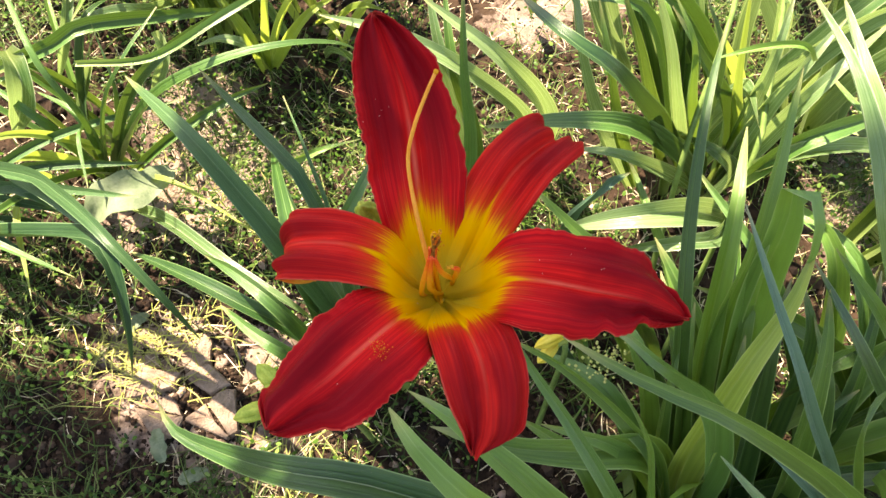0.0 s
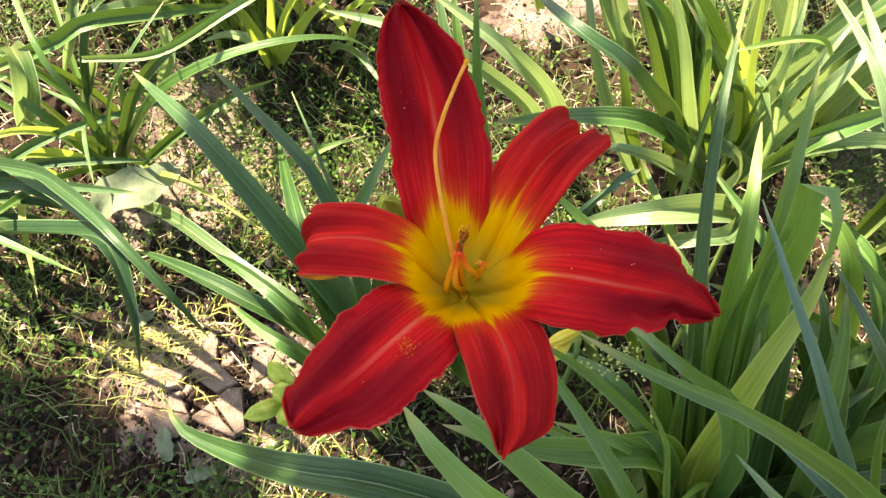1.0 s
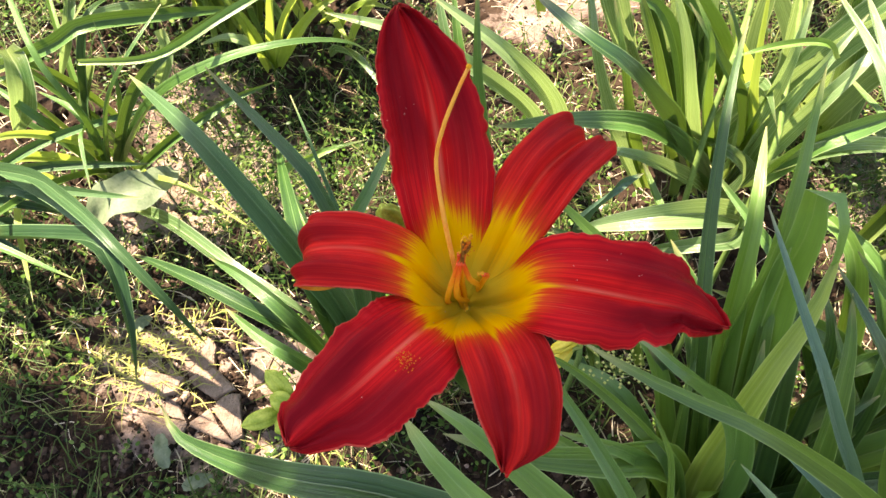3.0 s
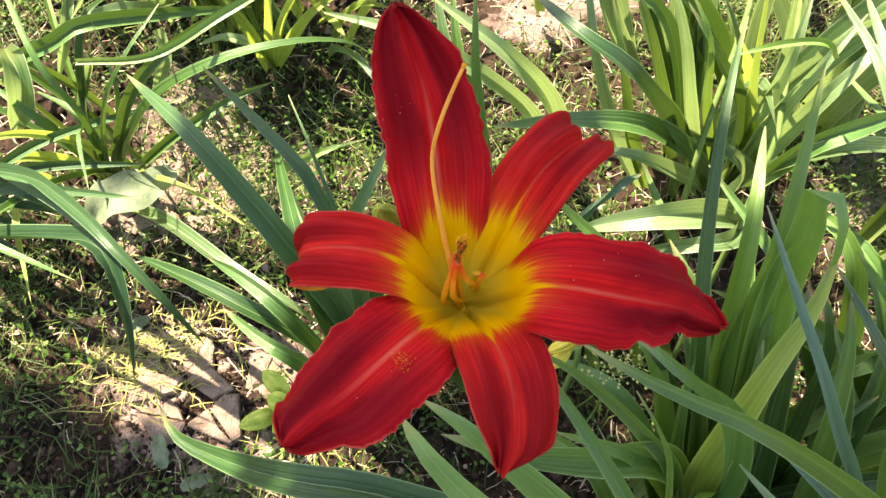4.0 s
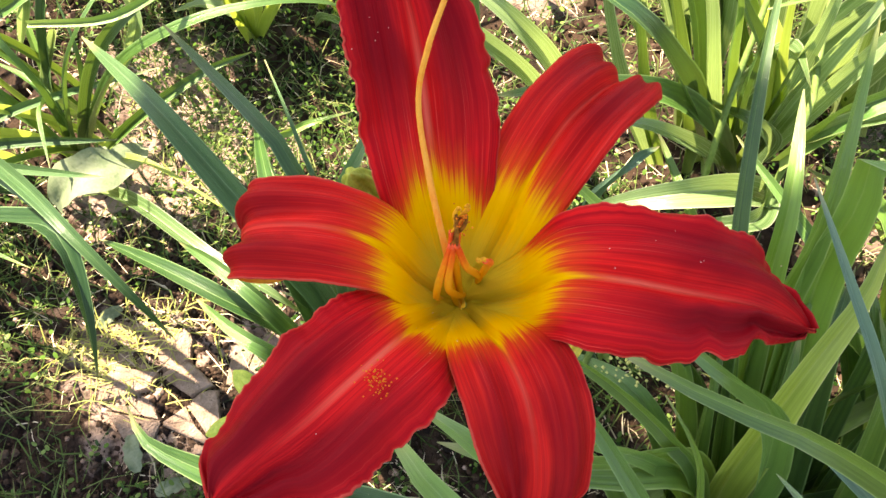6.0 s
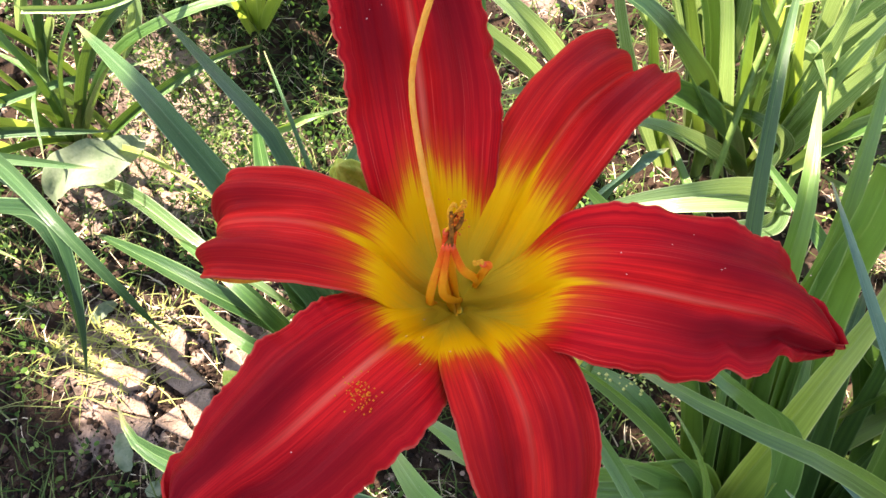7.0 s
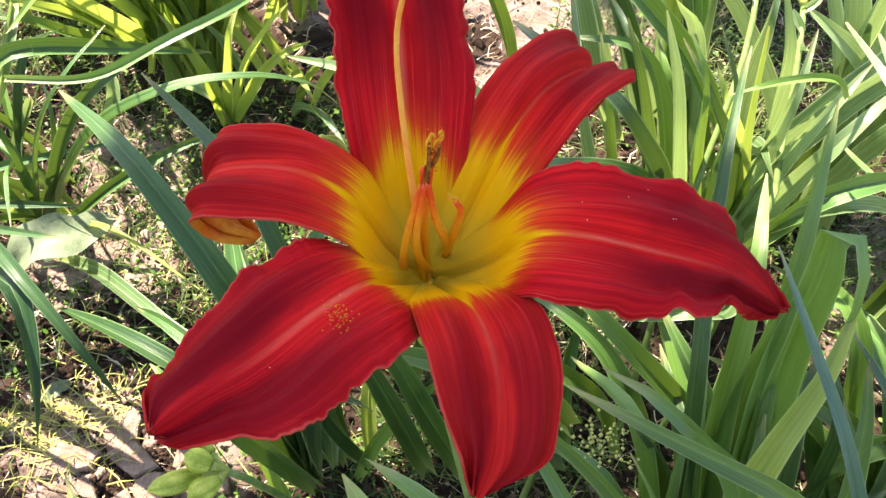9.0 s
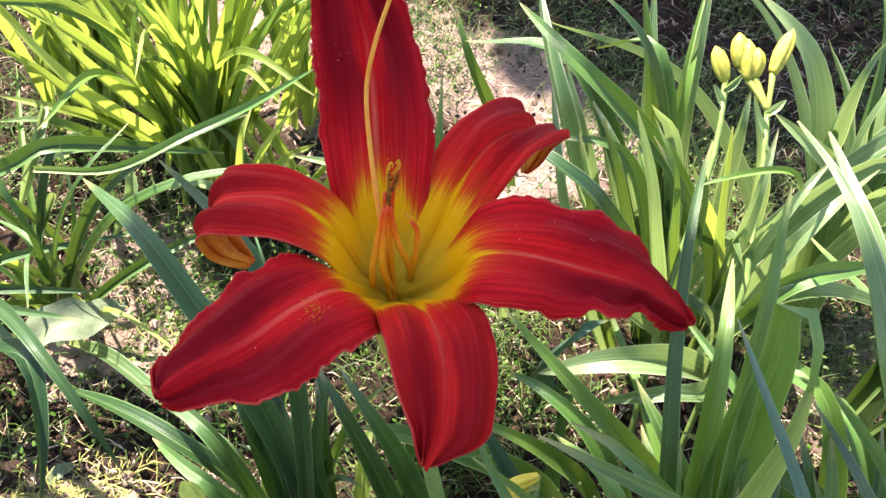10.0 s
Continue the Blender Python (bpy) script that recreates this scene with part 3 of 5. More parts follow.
STAMENS = [
    ((0.0160, 0.4142, 0.605), (0.0125, 0.4120, 0.613), (0.0123, 0.4085, 0.629), (0.0150, 0.4098, 0.651), ANTHER, (0.0168, 0.4118, 0.661)),
    ((0.0200, 0.4168, 0.604), (0.0168, 0.4120, 0.616), (0.0147, 0.4082, 0.632), (0.0157, 0.4094, 0.652), ANTHER, (0.0180, 0.4108, 0.6635)),
    ((0.0226, 0.4180, 0.612), (0.0217, 0.4152, 0.622), (0.0187, 0.4108, 0.637), (0.0163, 0.4088, 0.653), ANTHER, (0.0158, 0.4104, 0.6645)),
    ((0.0222, 0.4174, 0.612), (0.0236, 0.4142, 0.629), (0.0238, 0.4095, 0.643), (0.0222, 0.4062, 0.651), ANTHER_GOLD, (0.0205, 0.4048, 0.6555)),
    ((0.0190, 0.4140, 0.600), (0.0165, 0.4150, 0.628), (0.0165, 0.4132, 0.650), (0.0174, 0.4118, 0.660), ANTHER_GOLD, (0.0180, 0.4112, 0.6672)),
    ((0.0182, 0.4130, 0.600), (0.0148, 0.4128, 0.626), (0.0150, 0.4112, 0.643), (0.0150, 0.4104, 0.656), ANTHER_GOLD, (0.0163, 0.4108, 0.6668)),
]
for k, (a, b, c, d, tip_mat, end) in enumerate(STAMENS):
    st = part("stamen", tube_mesh("stamen", [a, b, c, d], [0.0008, 0.00095, 0.0009, 0.0006], FILAMENT, 8, 22), flower, "orange stamen")
    p, q = np.array(d), np.array(end)
    sway = 0.0006 * np.array([math.cos(2.4 * k), math.sin(2.4 * k), 0.0])
    curl = [p, p * 0.7 + q * 0.3 + sway, p * 0.35 + q * 0.65 - sway * 0.6, q, q + np.array([sway[0] * 0.9, sway[1] * 0.9, -0.0012])]
    part("anther", tube_mesh("anther", curl, [0.00025, 0.00042, 0.00048, 0.0004, 0.0002], tip_mat, 8, 14), st, "slender curled anther")


def grains(name, centre, count, spread, size, material, seed):
    rng = np.random.default_rng(seed)
    verts, faces = [], []
    for _ in range(count):
        p = np.array(centre) + rng.normal(size=3) * spread
        r = size * (0.6 + 0.8 * rng.random())
        k = len(verts)
        verts += [p + r * np.array(d) for d in ((1, 0, 0), (0, 1, 0), (-1, 0, 0), (0, -1, 0), (0, 0, 1), (0, 0, -1))]
        faces += [(k + a, k + (a + 1) % 4, k + 4) for a in range(4)] + [(k + (a + 1) % 4, k + a, k + 5) for a in range(4)]
    return mesh_of(name, verts, faces, material)


part("pollen", grains("pollen", (0.0005, 0.3822, 0.6432), 80, (0.0015, 0.0018, 0.0004), 0.0002, POLLEN, 4), flower, "scattered golden pollen grains")
part("pollen", grains("pollen", (0.0170, 0.4104, 0.6615), 46, (0.0009, 0.0008, 0.0032), 0.00026, POLLEN, 14), flower, "golden pollen clinging to the anthers")
rear = part("bud", bud_mesh("bud", (-0.006, 0.443, 0.606), (-0.0105, 0.4385, 0.628), 0.0044, BUD_GREEN), flower, "plump green bud behind the petals")
part("pedicel", tube_mesh("pedicel", [(0.036, 0.4280, 0.47), (0.026, 0.440, 0.545), (0.005, 0.448, 0.585), (-0.006, 0.4435, 0.607)], [0.0022, 0.002, 0.0022], STEM, 8, 12), rear)
part("dust", grains("dust", (-0.0035, 0.4606, 0.6615), 16, (0.003, 0.006, 0.0006), 0.00016, SPECK, 6), flower, "pale specks on the upright petal")
part("dust", grains("dust", (0.002, 0.3925, 0.6395), 9, (0.007, 0.007, 0.0004), 0.00015, SPECK, 26), flower, "pale specks on the broad petal")
part("dust", grains("dust", (0.066, 0.411, 0.6465), 7, (0.011, 0.005, 0.0004), 0.00016, SPECK, 16), flower, "pale specks on the broad petal")



# ---- strap-leaved clumps ----
A = thing("daylily_clump", (-0.36, 0.78, 0), "low daylily clump of arching yellow-green strap leaves on weedy soil", "plant", "daylily clumps")
G = thing("daylily_clump", (-0.52, 0.72, 0), "daylily clump with drooping blue-green leaves over weedy soil", "plant", "daylily clumps")
P = thing("daylily_clump", (-0.07, 0.56, 0), "daylily clump with long leaning green leaves beneath the bloom", "plant", "daylily clumps")
Q = thing("daylily_clump", (0.22, 0.42, 0), "dense shaded daylily clump of upright leaves in a darker, shaded green", "plant", "daylily clumps")
D = thing("daylily_clump", (0.27, 0.82, 0), "sunlit daylily clump of tall leaves in a paler, sunlit green", "plant", "daylily clumps")
B = thing("daylily_clump", (-0.24, 1.02, 0), "daylily clump with upright narrow leaves in a bright, sunlit yellow-green", "plant", "daylily clumps")
leaf(A, [(-0.357, 0.771, 0.030), (-0.336, 0.761, 0.170), (-0.355, 0.774, 0.240), (-0.387, 0.827, 0.260), (-0.430, 0.890, 0.240)], 0.0076, 0, 'd')
leaf(A, [(-0.363, 0.771, 0.030), (-0.379, 0.771, 0.120), (-0.405, 0.778, 0.160), (-0.452, 0.809, 0.160)], 0.01, 0, 'd')
leaf(A, [(-0.360, 0.771, 0.030), (-0.304, 0.749, 0.200), (-0.263, 0.748, 0.280), (-0.235, 0.792, 0.300)], 0.0076, 20, 'd')
leaf(A, [(-0.355, 0.771, 0.030), (-0.286, 0.762, 0.200), (-0.225, 0.754, 0.290), (-0.163, 0.802, 0.300), (-0.146, 0.839, 0.280)], 0.011, -20, 'd')
leaf(A, [(-0.353, 0.777, 0.030), (-0.266, 0.756, 0.200), (-0.192, 0.753, 0.270), (-0.131, 0.778, 0.270), (-0.089, 0.813, 0.230), (-0.068, 0.838, 0.180)], 0.012, 0, 'd')
leaf(A, [(-0.341, 0.774, 0.030), (-0.281, 0.790, 0.090), (-0.218, 0.820, 0.120), (-0.182, 0.858, 0.100)], 0.0102, 0, 'd')
leaf(A, [(-0.460, 0.823, 0.150), (-0.360, 0.808, 0.220), (-0.323, 0.817, 0.240), (-0.263, 0.864, 0.200), (-0.204, 0.925, 0.140)], 0.014, 0, 'd')
leaf(A, [(-0.374, 0.907, 0.200), (-0.373, 0.860, 0.180), (-0.408, 0.854, 0.100)], 0.011, 30, 'w')
leaf(A, [(-0.364, 0.856, 0.130), (-0.380, 0.826, 0.090), (-0.378, 0.811, 0.050)], 0.01, 30, 'w')
leaf(A, [(-0.299, 0.891, 0.140), (-0.292, 0.874, 0.120), (-0.320, 0.860, 0.060)], 0.013, 30, 'w')
leaf(A, [(-0.413, 0.815, 0.200), (-0.400, 0.790, 0.180), (-0.437, 0.781, 0.100)], 0.024, 30, 'w')
leaf(A, [(-0.370, 0.775, 0.020), (-0.351, 0.771, 0.100), (-0.368, 0.792, 0.130), (-0.415, 0.818, 0.130)], 0.01, -40, 'd')
leaf(A, [(-0.349, 0.771, 0.030), (-0.319, 0.774, 0.120), (-0.300, 0.780, 0.200), (-0.313, 0.813, 0.250)], 0.0076, 10, 'd')
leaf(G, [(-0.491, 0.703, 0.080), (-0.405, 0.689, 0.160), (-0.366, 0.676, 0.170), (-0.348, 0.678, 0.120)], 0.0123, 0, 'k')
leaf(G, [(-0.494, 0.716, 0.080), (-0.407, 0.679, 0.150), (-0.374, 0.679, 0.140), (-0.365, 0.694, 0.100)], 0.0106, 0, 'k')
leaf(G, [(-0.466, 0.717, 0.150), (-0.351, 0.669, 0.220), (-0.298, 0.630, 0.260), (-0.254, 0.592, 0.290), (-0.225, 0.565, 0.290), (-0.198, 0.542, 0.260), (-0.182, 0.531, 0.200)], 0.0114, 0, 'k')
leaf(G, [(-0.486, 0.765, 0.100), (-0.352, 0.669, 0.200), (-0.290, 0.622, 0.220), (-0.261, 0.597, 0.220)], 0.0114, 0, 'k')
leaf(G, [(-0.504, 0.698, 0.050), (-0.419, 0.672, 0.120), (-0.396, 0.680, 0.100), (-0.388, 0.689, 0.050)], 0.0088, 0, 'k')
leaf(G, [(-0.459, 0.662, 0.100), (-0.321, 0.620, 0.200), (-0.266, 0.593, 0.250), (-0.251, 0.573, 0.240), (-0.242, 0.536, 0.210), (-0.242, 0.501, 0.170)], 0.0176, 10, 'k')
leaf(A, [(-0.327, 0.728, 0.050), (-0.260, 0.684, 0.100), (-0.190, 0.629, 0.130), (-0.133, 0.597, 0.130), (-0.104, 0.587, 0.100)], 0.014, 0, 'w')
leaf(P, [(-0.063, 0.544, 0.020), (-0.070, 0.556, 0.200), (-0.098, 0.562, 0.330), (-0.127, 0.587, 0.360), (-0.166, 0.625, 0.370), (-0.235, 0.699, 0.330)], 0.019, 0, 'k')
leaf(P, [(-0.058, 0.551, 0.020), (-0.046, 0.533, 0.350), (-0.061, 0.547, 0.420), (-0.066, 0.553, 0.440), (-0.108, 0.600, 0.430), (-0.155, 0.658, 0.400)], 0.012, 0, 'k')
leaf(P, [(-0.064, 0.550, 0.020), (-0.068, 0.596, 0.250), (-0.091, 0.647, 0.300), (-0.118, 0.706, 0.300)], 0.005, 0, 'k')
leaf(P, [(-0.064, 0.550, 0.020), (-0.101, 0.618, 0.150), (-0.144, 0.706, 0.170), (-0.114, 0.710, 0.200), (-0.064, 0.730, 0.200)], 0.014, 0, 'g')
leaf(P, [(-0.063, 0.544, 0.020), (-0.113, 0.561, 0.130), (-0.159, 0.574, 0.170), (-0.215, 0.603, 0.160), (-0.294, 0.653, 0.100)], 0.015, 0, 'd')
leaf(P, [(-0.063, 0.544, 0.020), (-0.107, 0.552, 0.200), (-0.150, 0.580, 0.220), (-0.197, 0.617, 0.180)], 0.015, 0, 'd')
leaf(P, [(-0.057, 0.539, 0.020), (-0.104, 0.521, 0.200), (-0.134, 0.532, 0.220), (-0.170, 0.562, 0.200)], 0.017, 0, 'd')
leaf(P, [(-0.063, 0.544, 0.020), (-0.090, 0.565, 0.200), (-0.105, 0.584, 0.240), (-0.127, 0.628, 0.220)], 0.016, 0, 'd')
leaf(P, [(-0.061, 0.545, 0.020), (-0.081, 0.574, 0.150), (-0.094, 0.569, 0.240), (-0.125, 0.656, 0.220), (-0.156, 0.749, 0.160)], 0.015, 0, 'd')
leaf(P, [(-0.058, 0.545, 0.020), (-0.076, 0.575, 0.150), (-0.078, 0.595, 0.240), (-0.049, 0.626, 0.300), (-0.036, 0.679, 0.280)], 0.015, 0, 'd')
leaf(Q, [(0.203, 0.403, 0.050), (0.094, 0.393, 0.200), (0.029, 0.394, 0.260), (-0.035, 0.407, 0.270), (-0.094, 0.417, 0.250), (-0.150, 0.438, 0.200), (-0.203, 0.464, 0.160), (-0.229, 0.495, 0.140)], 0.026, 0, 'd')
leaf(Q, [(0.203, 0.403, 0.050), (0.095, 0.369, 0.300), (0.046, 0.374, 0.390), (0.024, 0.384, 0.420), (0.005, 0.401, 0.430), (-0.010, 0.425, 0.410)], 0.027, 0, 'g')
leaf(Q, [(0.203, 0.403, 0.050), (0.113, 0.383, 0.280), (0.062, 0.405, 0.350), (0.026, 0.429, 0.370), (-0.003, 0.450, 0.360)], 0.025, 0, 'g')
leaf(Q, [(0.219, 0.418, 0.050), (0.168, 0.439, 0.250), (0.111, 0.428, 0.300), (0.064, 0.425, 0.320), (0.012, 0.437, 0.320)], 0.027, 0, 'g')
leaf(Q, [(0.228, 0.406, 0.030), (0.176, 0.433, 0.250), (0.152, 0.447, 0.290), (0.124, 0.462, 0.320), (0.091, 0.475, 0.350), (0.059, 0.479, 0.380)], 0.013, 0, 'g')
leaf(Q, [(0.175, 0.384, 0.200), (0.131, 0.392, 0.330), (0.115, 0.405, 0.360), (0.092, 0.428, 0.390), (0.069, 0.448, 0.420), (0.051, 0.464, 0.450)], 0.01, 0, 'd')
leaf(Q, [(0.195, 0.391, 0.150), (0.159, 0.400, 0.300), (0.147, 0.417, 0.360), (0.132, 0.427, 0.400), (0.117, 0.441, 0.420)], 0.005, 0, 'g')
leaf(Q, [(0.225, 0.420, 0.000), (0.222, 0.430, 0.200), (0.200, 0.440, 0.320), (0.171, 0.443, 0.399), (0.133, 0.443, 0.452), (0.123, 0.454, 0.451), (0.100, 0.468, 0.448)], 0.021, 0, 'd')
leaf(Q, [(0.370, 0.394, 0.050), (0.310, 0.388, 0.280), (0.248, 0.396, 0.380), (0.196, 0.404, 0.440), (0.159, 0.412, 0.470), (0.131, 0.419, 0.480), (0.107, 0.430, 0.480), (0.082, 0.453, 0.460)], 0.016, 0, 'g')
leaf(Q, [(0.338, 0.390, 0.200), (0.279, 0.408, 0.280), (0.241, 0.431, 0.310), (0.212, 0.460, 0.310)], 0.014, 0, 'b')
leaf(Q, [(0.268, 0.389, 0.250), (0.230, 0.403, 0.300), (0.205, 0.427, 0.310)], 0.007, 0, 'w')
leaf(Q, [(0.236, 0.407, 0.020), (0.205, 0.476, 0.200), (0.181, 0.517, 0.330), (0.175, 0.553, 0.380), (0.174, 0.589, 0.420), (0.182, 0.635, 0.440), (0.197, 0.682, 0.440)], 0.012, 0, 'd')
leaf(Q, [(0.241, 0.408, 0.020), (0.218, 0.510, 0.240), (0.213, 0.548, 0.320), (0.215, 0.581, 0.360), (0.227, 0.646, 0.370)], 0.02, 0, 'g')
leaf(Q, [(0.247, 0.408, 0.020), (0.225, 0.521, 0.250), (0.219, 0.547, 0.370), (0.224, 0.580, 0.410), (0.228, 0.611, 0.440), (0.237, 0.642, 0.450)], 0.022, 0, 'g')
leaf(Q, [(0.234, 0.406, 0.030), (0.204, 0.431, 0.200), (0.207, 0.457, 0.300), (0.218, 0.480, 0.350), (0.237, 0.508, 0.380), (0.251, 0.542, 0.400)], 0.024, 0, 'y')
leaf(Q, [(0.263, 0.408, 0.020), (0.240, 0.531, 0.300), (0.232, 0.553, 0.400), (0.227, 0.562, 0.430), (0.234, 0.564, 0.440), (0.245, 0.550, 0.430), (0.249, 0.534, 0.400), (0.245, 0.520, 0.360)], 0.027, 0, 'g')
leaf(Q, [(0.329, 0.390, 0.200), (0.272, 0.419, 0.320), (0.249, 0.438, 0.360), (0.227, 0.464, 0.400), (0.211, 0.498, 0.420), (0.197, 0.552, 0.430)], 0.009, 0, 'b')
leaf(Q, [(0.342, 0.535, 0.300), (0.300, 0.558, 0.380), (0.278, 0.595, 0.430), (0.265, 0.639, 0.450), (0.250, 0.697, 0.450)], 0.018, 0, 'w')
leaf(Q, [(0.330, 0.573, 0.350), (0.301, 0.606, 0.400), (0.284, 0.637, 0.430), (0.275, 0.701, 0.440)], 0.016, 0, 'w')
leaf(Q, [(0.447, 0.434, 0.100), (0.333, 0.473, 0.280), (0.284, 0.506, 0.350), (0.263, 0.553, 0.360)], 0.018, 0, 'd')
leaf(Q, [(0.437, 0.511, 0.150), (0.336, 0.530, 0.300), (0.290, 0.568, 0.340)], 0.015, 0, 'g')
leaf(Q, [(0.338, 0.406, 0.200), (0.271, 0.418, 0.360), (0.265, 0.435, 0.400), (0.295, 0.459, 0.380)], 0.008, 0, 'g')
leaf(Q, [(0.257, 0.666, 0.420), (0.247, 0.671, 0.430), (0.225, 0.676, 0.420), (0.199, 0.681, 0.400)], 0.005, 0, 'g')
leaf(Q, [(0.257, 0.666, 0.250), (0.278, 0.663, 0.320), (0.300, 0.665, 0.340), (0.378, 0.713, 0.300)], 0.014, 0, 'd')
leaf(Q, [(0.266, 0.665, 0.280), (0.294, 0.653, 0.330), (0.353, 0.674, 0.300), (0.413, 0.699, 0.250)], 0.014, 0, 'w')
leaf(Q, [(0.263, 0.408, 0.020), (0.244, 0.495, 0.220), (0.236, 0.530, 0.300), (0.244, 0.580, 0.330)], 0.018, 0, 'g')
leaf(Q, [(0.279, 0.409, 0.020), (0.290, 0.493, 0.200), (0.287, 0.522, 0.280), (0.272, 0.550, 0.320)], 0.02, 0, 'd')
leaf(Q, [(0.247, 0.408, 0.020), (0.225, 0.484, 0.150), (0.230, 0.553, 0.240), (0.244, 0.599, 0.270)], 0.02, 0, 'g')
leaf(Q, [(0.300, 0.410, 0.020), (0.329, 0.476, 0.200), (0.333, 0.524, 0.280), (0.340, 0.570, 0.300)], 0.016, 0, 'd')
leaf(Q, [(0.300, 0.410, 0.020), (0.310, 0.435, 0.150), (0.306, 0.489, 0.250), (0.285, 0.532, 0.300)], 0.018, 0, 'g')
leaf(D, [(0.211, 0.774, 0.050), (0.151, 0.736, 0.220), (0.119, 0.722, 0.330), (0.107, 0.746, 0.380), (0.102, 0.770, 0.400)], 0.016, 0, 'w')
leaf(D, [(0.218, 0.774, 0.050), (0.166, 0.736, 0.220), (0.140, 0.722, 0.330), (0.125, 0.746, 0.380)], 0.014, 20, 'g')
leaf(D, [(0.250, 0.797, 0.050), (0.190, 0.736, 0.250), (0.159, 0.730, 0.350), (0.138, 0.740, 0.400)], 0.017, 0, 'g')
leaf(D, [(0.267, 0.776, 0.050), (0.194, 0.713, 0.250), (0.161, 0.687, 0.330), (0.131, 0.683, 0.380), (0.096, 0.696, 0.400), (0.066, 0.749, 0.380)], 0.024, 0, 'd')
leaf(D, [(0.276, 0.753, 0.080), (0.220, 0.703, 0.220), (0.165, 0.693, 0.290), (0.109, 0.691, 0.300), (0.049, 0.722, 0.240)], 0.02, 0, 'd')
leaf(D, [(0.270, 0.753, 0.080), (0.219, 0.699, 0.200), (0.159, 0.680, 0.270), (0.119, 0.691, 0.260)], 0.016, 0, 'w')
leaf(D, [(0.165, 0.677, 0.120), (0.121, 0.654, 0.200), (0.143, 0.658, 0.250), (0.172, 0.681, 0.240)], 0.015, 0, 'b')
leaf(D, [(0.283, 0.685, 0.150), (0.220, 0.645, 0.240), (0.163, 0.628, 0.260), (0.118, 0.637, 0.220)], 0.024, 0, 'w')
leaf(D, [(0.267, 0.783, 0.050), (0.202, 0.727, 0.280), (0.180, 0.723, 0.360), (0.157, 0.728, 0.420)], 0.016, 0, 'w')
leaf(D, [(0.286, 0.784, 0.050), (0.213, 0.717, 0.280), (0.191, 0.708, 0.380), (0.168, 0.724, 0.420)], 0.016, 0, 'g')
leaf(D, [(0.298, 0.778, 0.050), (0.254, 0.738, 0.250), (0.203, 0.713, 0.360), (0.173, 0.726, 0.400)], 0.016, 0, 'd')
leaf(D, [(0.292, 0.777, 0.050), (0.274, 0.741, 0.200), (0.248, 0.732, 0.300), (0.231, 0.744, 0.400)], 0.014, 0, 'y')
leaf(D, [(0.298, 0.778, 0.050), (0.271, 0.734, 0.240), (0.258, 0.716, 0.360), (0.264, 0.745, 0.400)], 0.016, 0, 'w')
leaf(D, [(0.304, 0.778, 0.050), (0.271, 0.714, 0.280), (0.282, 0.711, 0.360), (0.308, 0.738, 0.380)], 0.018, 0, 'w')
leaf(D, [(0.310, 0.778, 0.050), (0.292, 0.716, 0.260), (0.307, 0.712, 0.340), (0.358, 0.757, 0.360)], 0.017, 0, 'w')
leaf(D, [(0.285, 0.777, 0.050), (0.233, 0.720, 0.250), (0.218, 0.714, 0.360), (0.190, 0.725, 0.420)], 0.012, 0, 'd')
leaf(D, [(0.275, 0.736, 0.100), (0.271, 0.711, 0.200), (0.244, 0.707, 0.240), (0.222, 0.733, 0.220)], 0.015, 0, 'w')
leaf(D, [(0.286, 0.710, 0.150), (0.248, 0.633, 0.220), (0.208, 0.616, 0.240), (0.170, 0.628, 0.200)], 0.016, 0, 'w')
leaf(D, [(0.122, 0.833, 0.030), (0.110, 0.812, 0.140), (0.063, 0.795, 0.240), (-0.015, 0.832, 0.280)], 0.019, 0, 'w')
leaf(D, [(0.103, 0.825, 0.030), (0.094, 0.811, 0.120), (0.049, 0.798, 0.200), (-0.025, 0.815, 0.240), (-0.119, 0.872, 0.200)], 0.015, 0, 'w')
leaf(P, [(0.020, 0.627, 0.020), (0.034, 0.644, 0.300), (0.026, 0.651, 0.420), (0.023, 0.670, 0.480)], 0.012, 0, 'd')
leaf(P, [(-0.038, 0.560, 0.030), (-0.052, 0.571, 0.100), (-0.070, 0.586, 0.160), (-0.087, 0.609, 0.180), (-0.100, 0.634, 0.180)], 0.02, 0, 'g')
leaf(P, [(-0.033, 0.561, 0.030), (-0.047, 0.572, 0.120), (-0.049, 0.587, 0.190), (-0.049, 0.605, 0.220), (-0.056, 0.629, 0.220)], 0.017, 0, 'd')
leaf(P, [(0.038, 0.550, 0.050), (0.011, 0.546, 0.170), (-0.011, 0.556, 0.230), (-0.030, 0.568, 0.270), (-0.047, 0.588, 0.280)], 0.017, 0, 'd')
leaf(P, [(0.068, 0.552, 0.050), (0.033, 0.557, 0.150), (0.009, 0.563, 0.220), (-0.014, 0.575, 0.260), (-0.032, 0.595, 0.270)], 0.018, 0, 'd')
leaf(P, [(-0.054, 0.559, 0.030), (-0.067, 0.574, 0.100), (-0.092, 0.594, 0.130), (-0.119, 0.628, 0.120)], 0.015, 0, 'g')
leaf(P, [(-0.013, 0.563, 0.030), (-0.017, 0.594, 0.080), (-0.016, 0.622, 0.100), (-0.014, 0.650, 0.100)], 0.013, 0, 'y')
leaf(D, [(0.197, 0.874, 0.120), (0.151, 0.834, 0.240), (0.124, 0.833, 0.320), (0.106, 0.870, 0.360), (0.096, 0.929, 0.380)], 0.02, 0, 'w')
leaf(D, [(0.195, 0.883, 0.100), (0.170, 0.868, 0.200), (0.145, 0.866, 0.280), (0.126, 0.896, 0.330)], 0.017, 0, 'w')
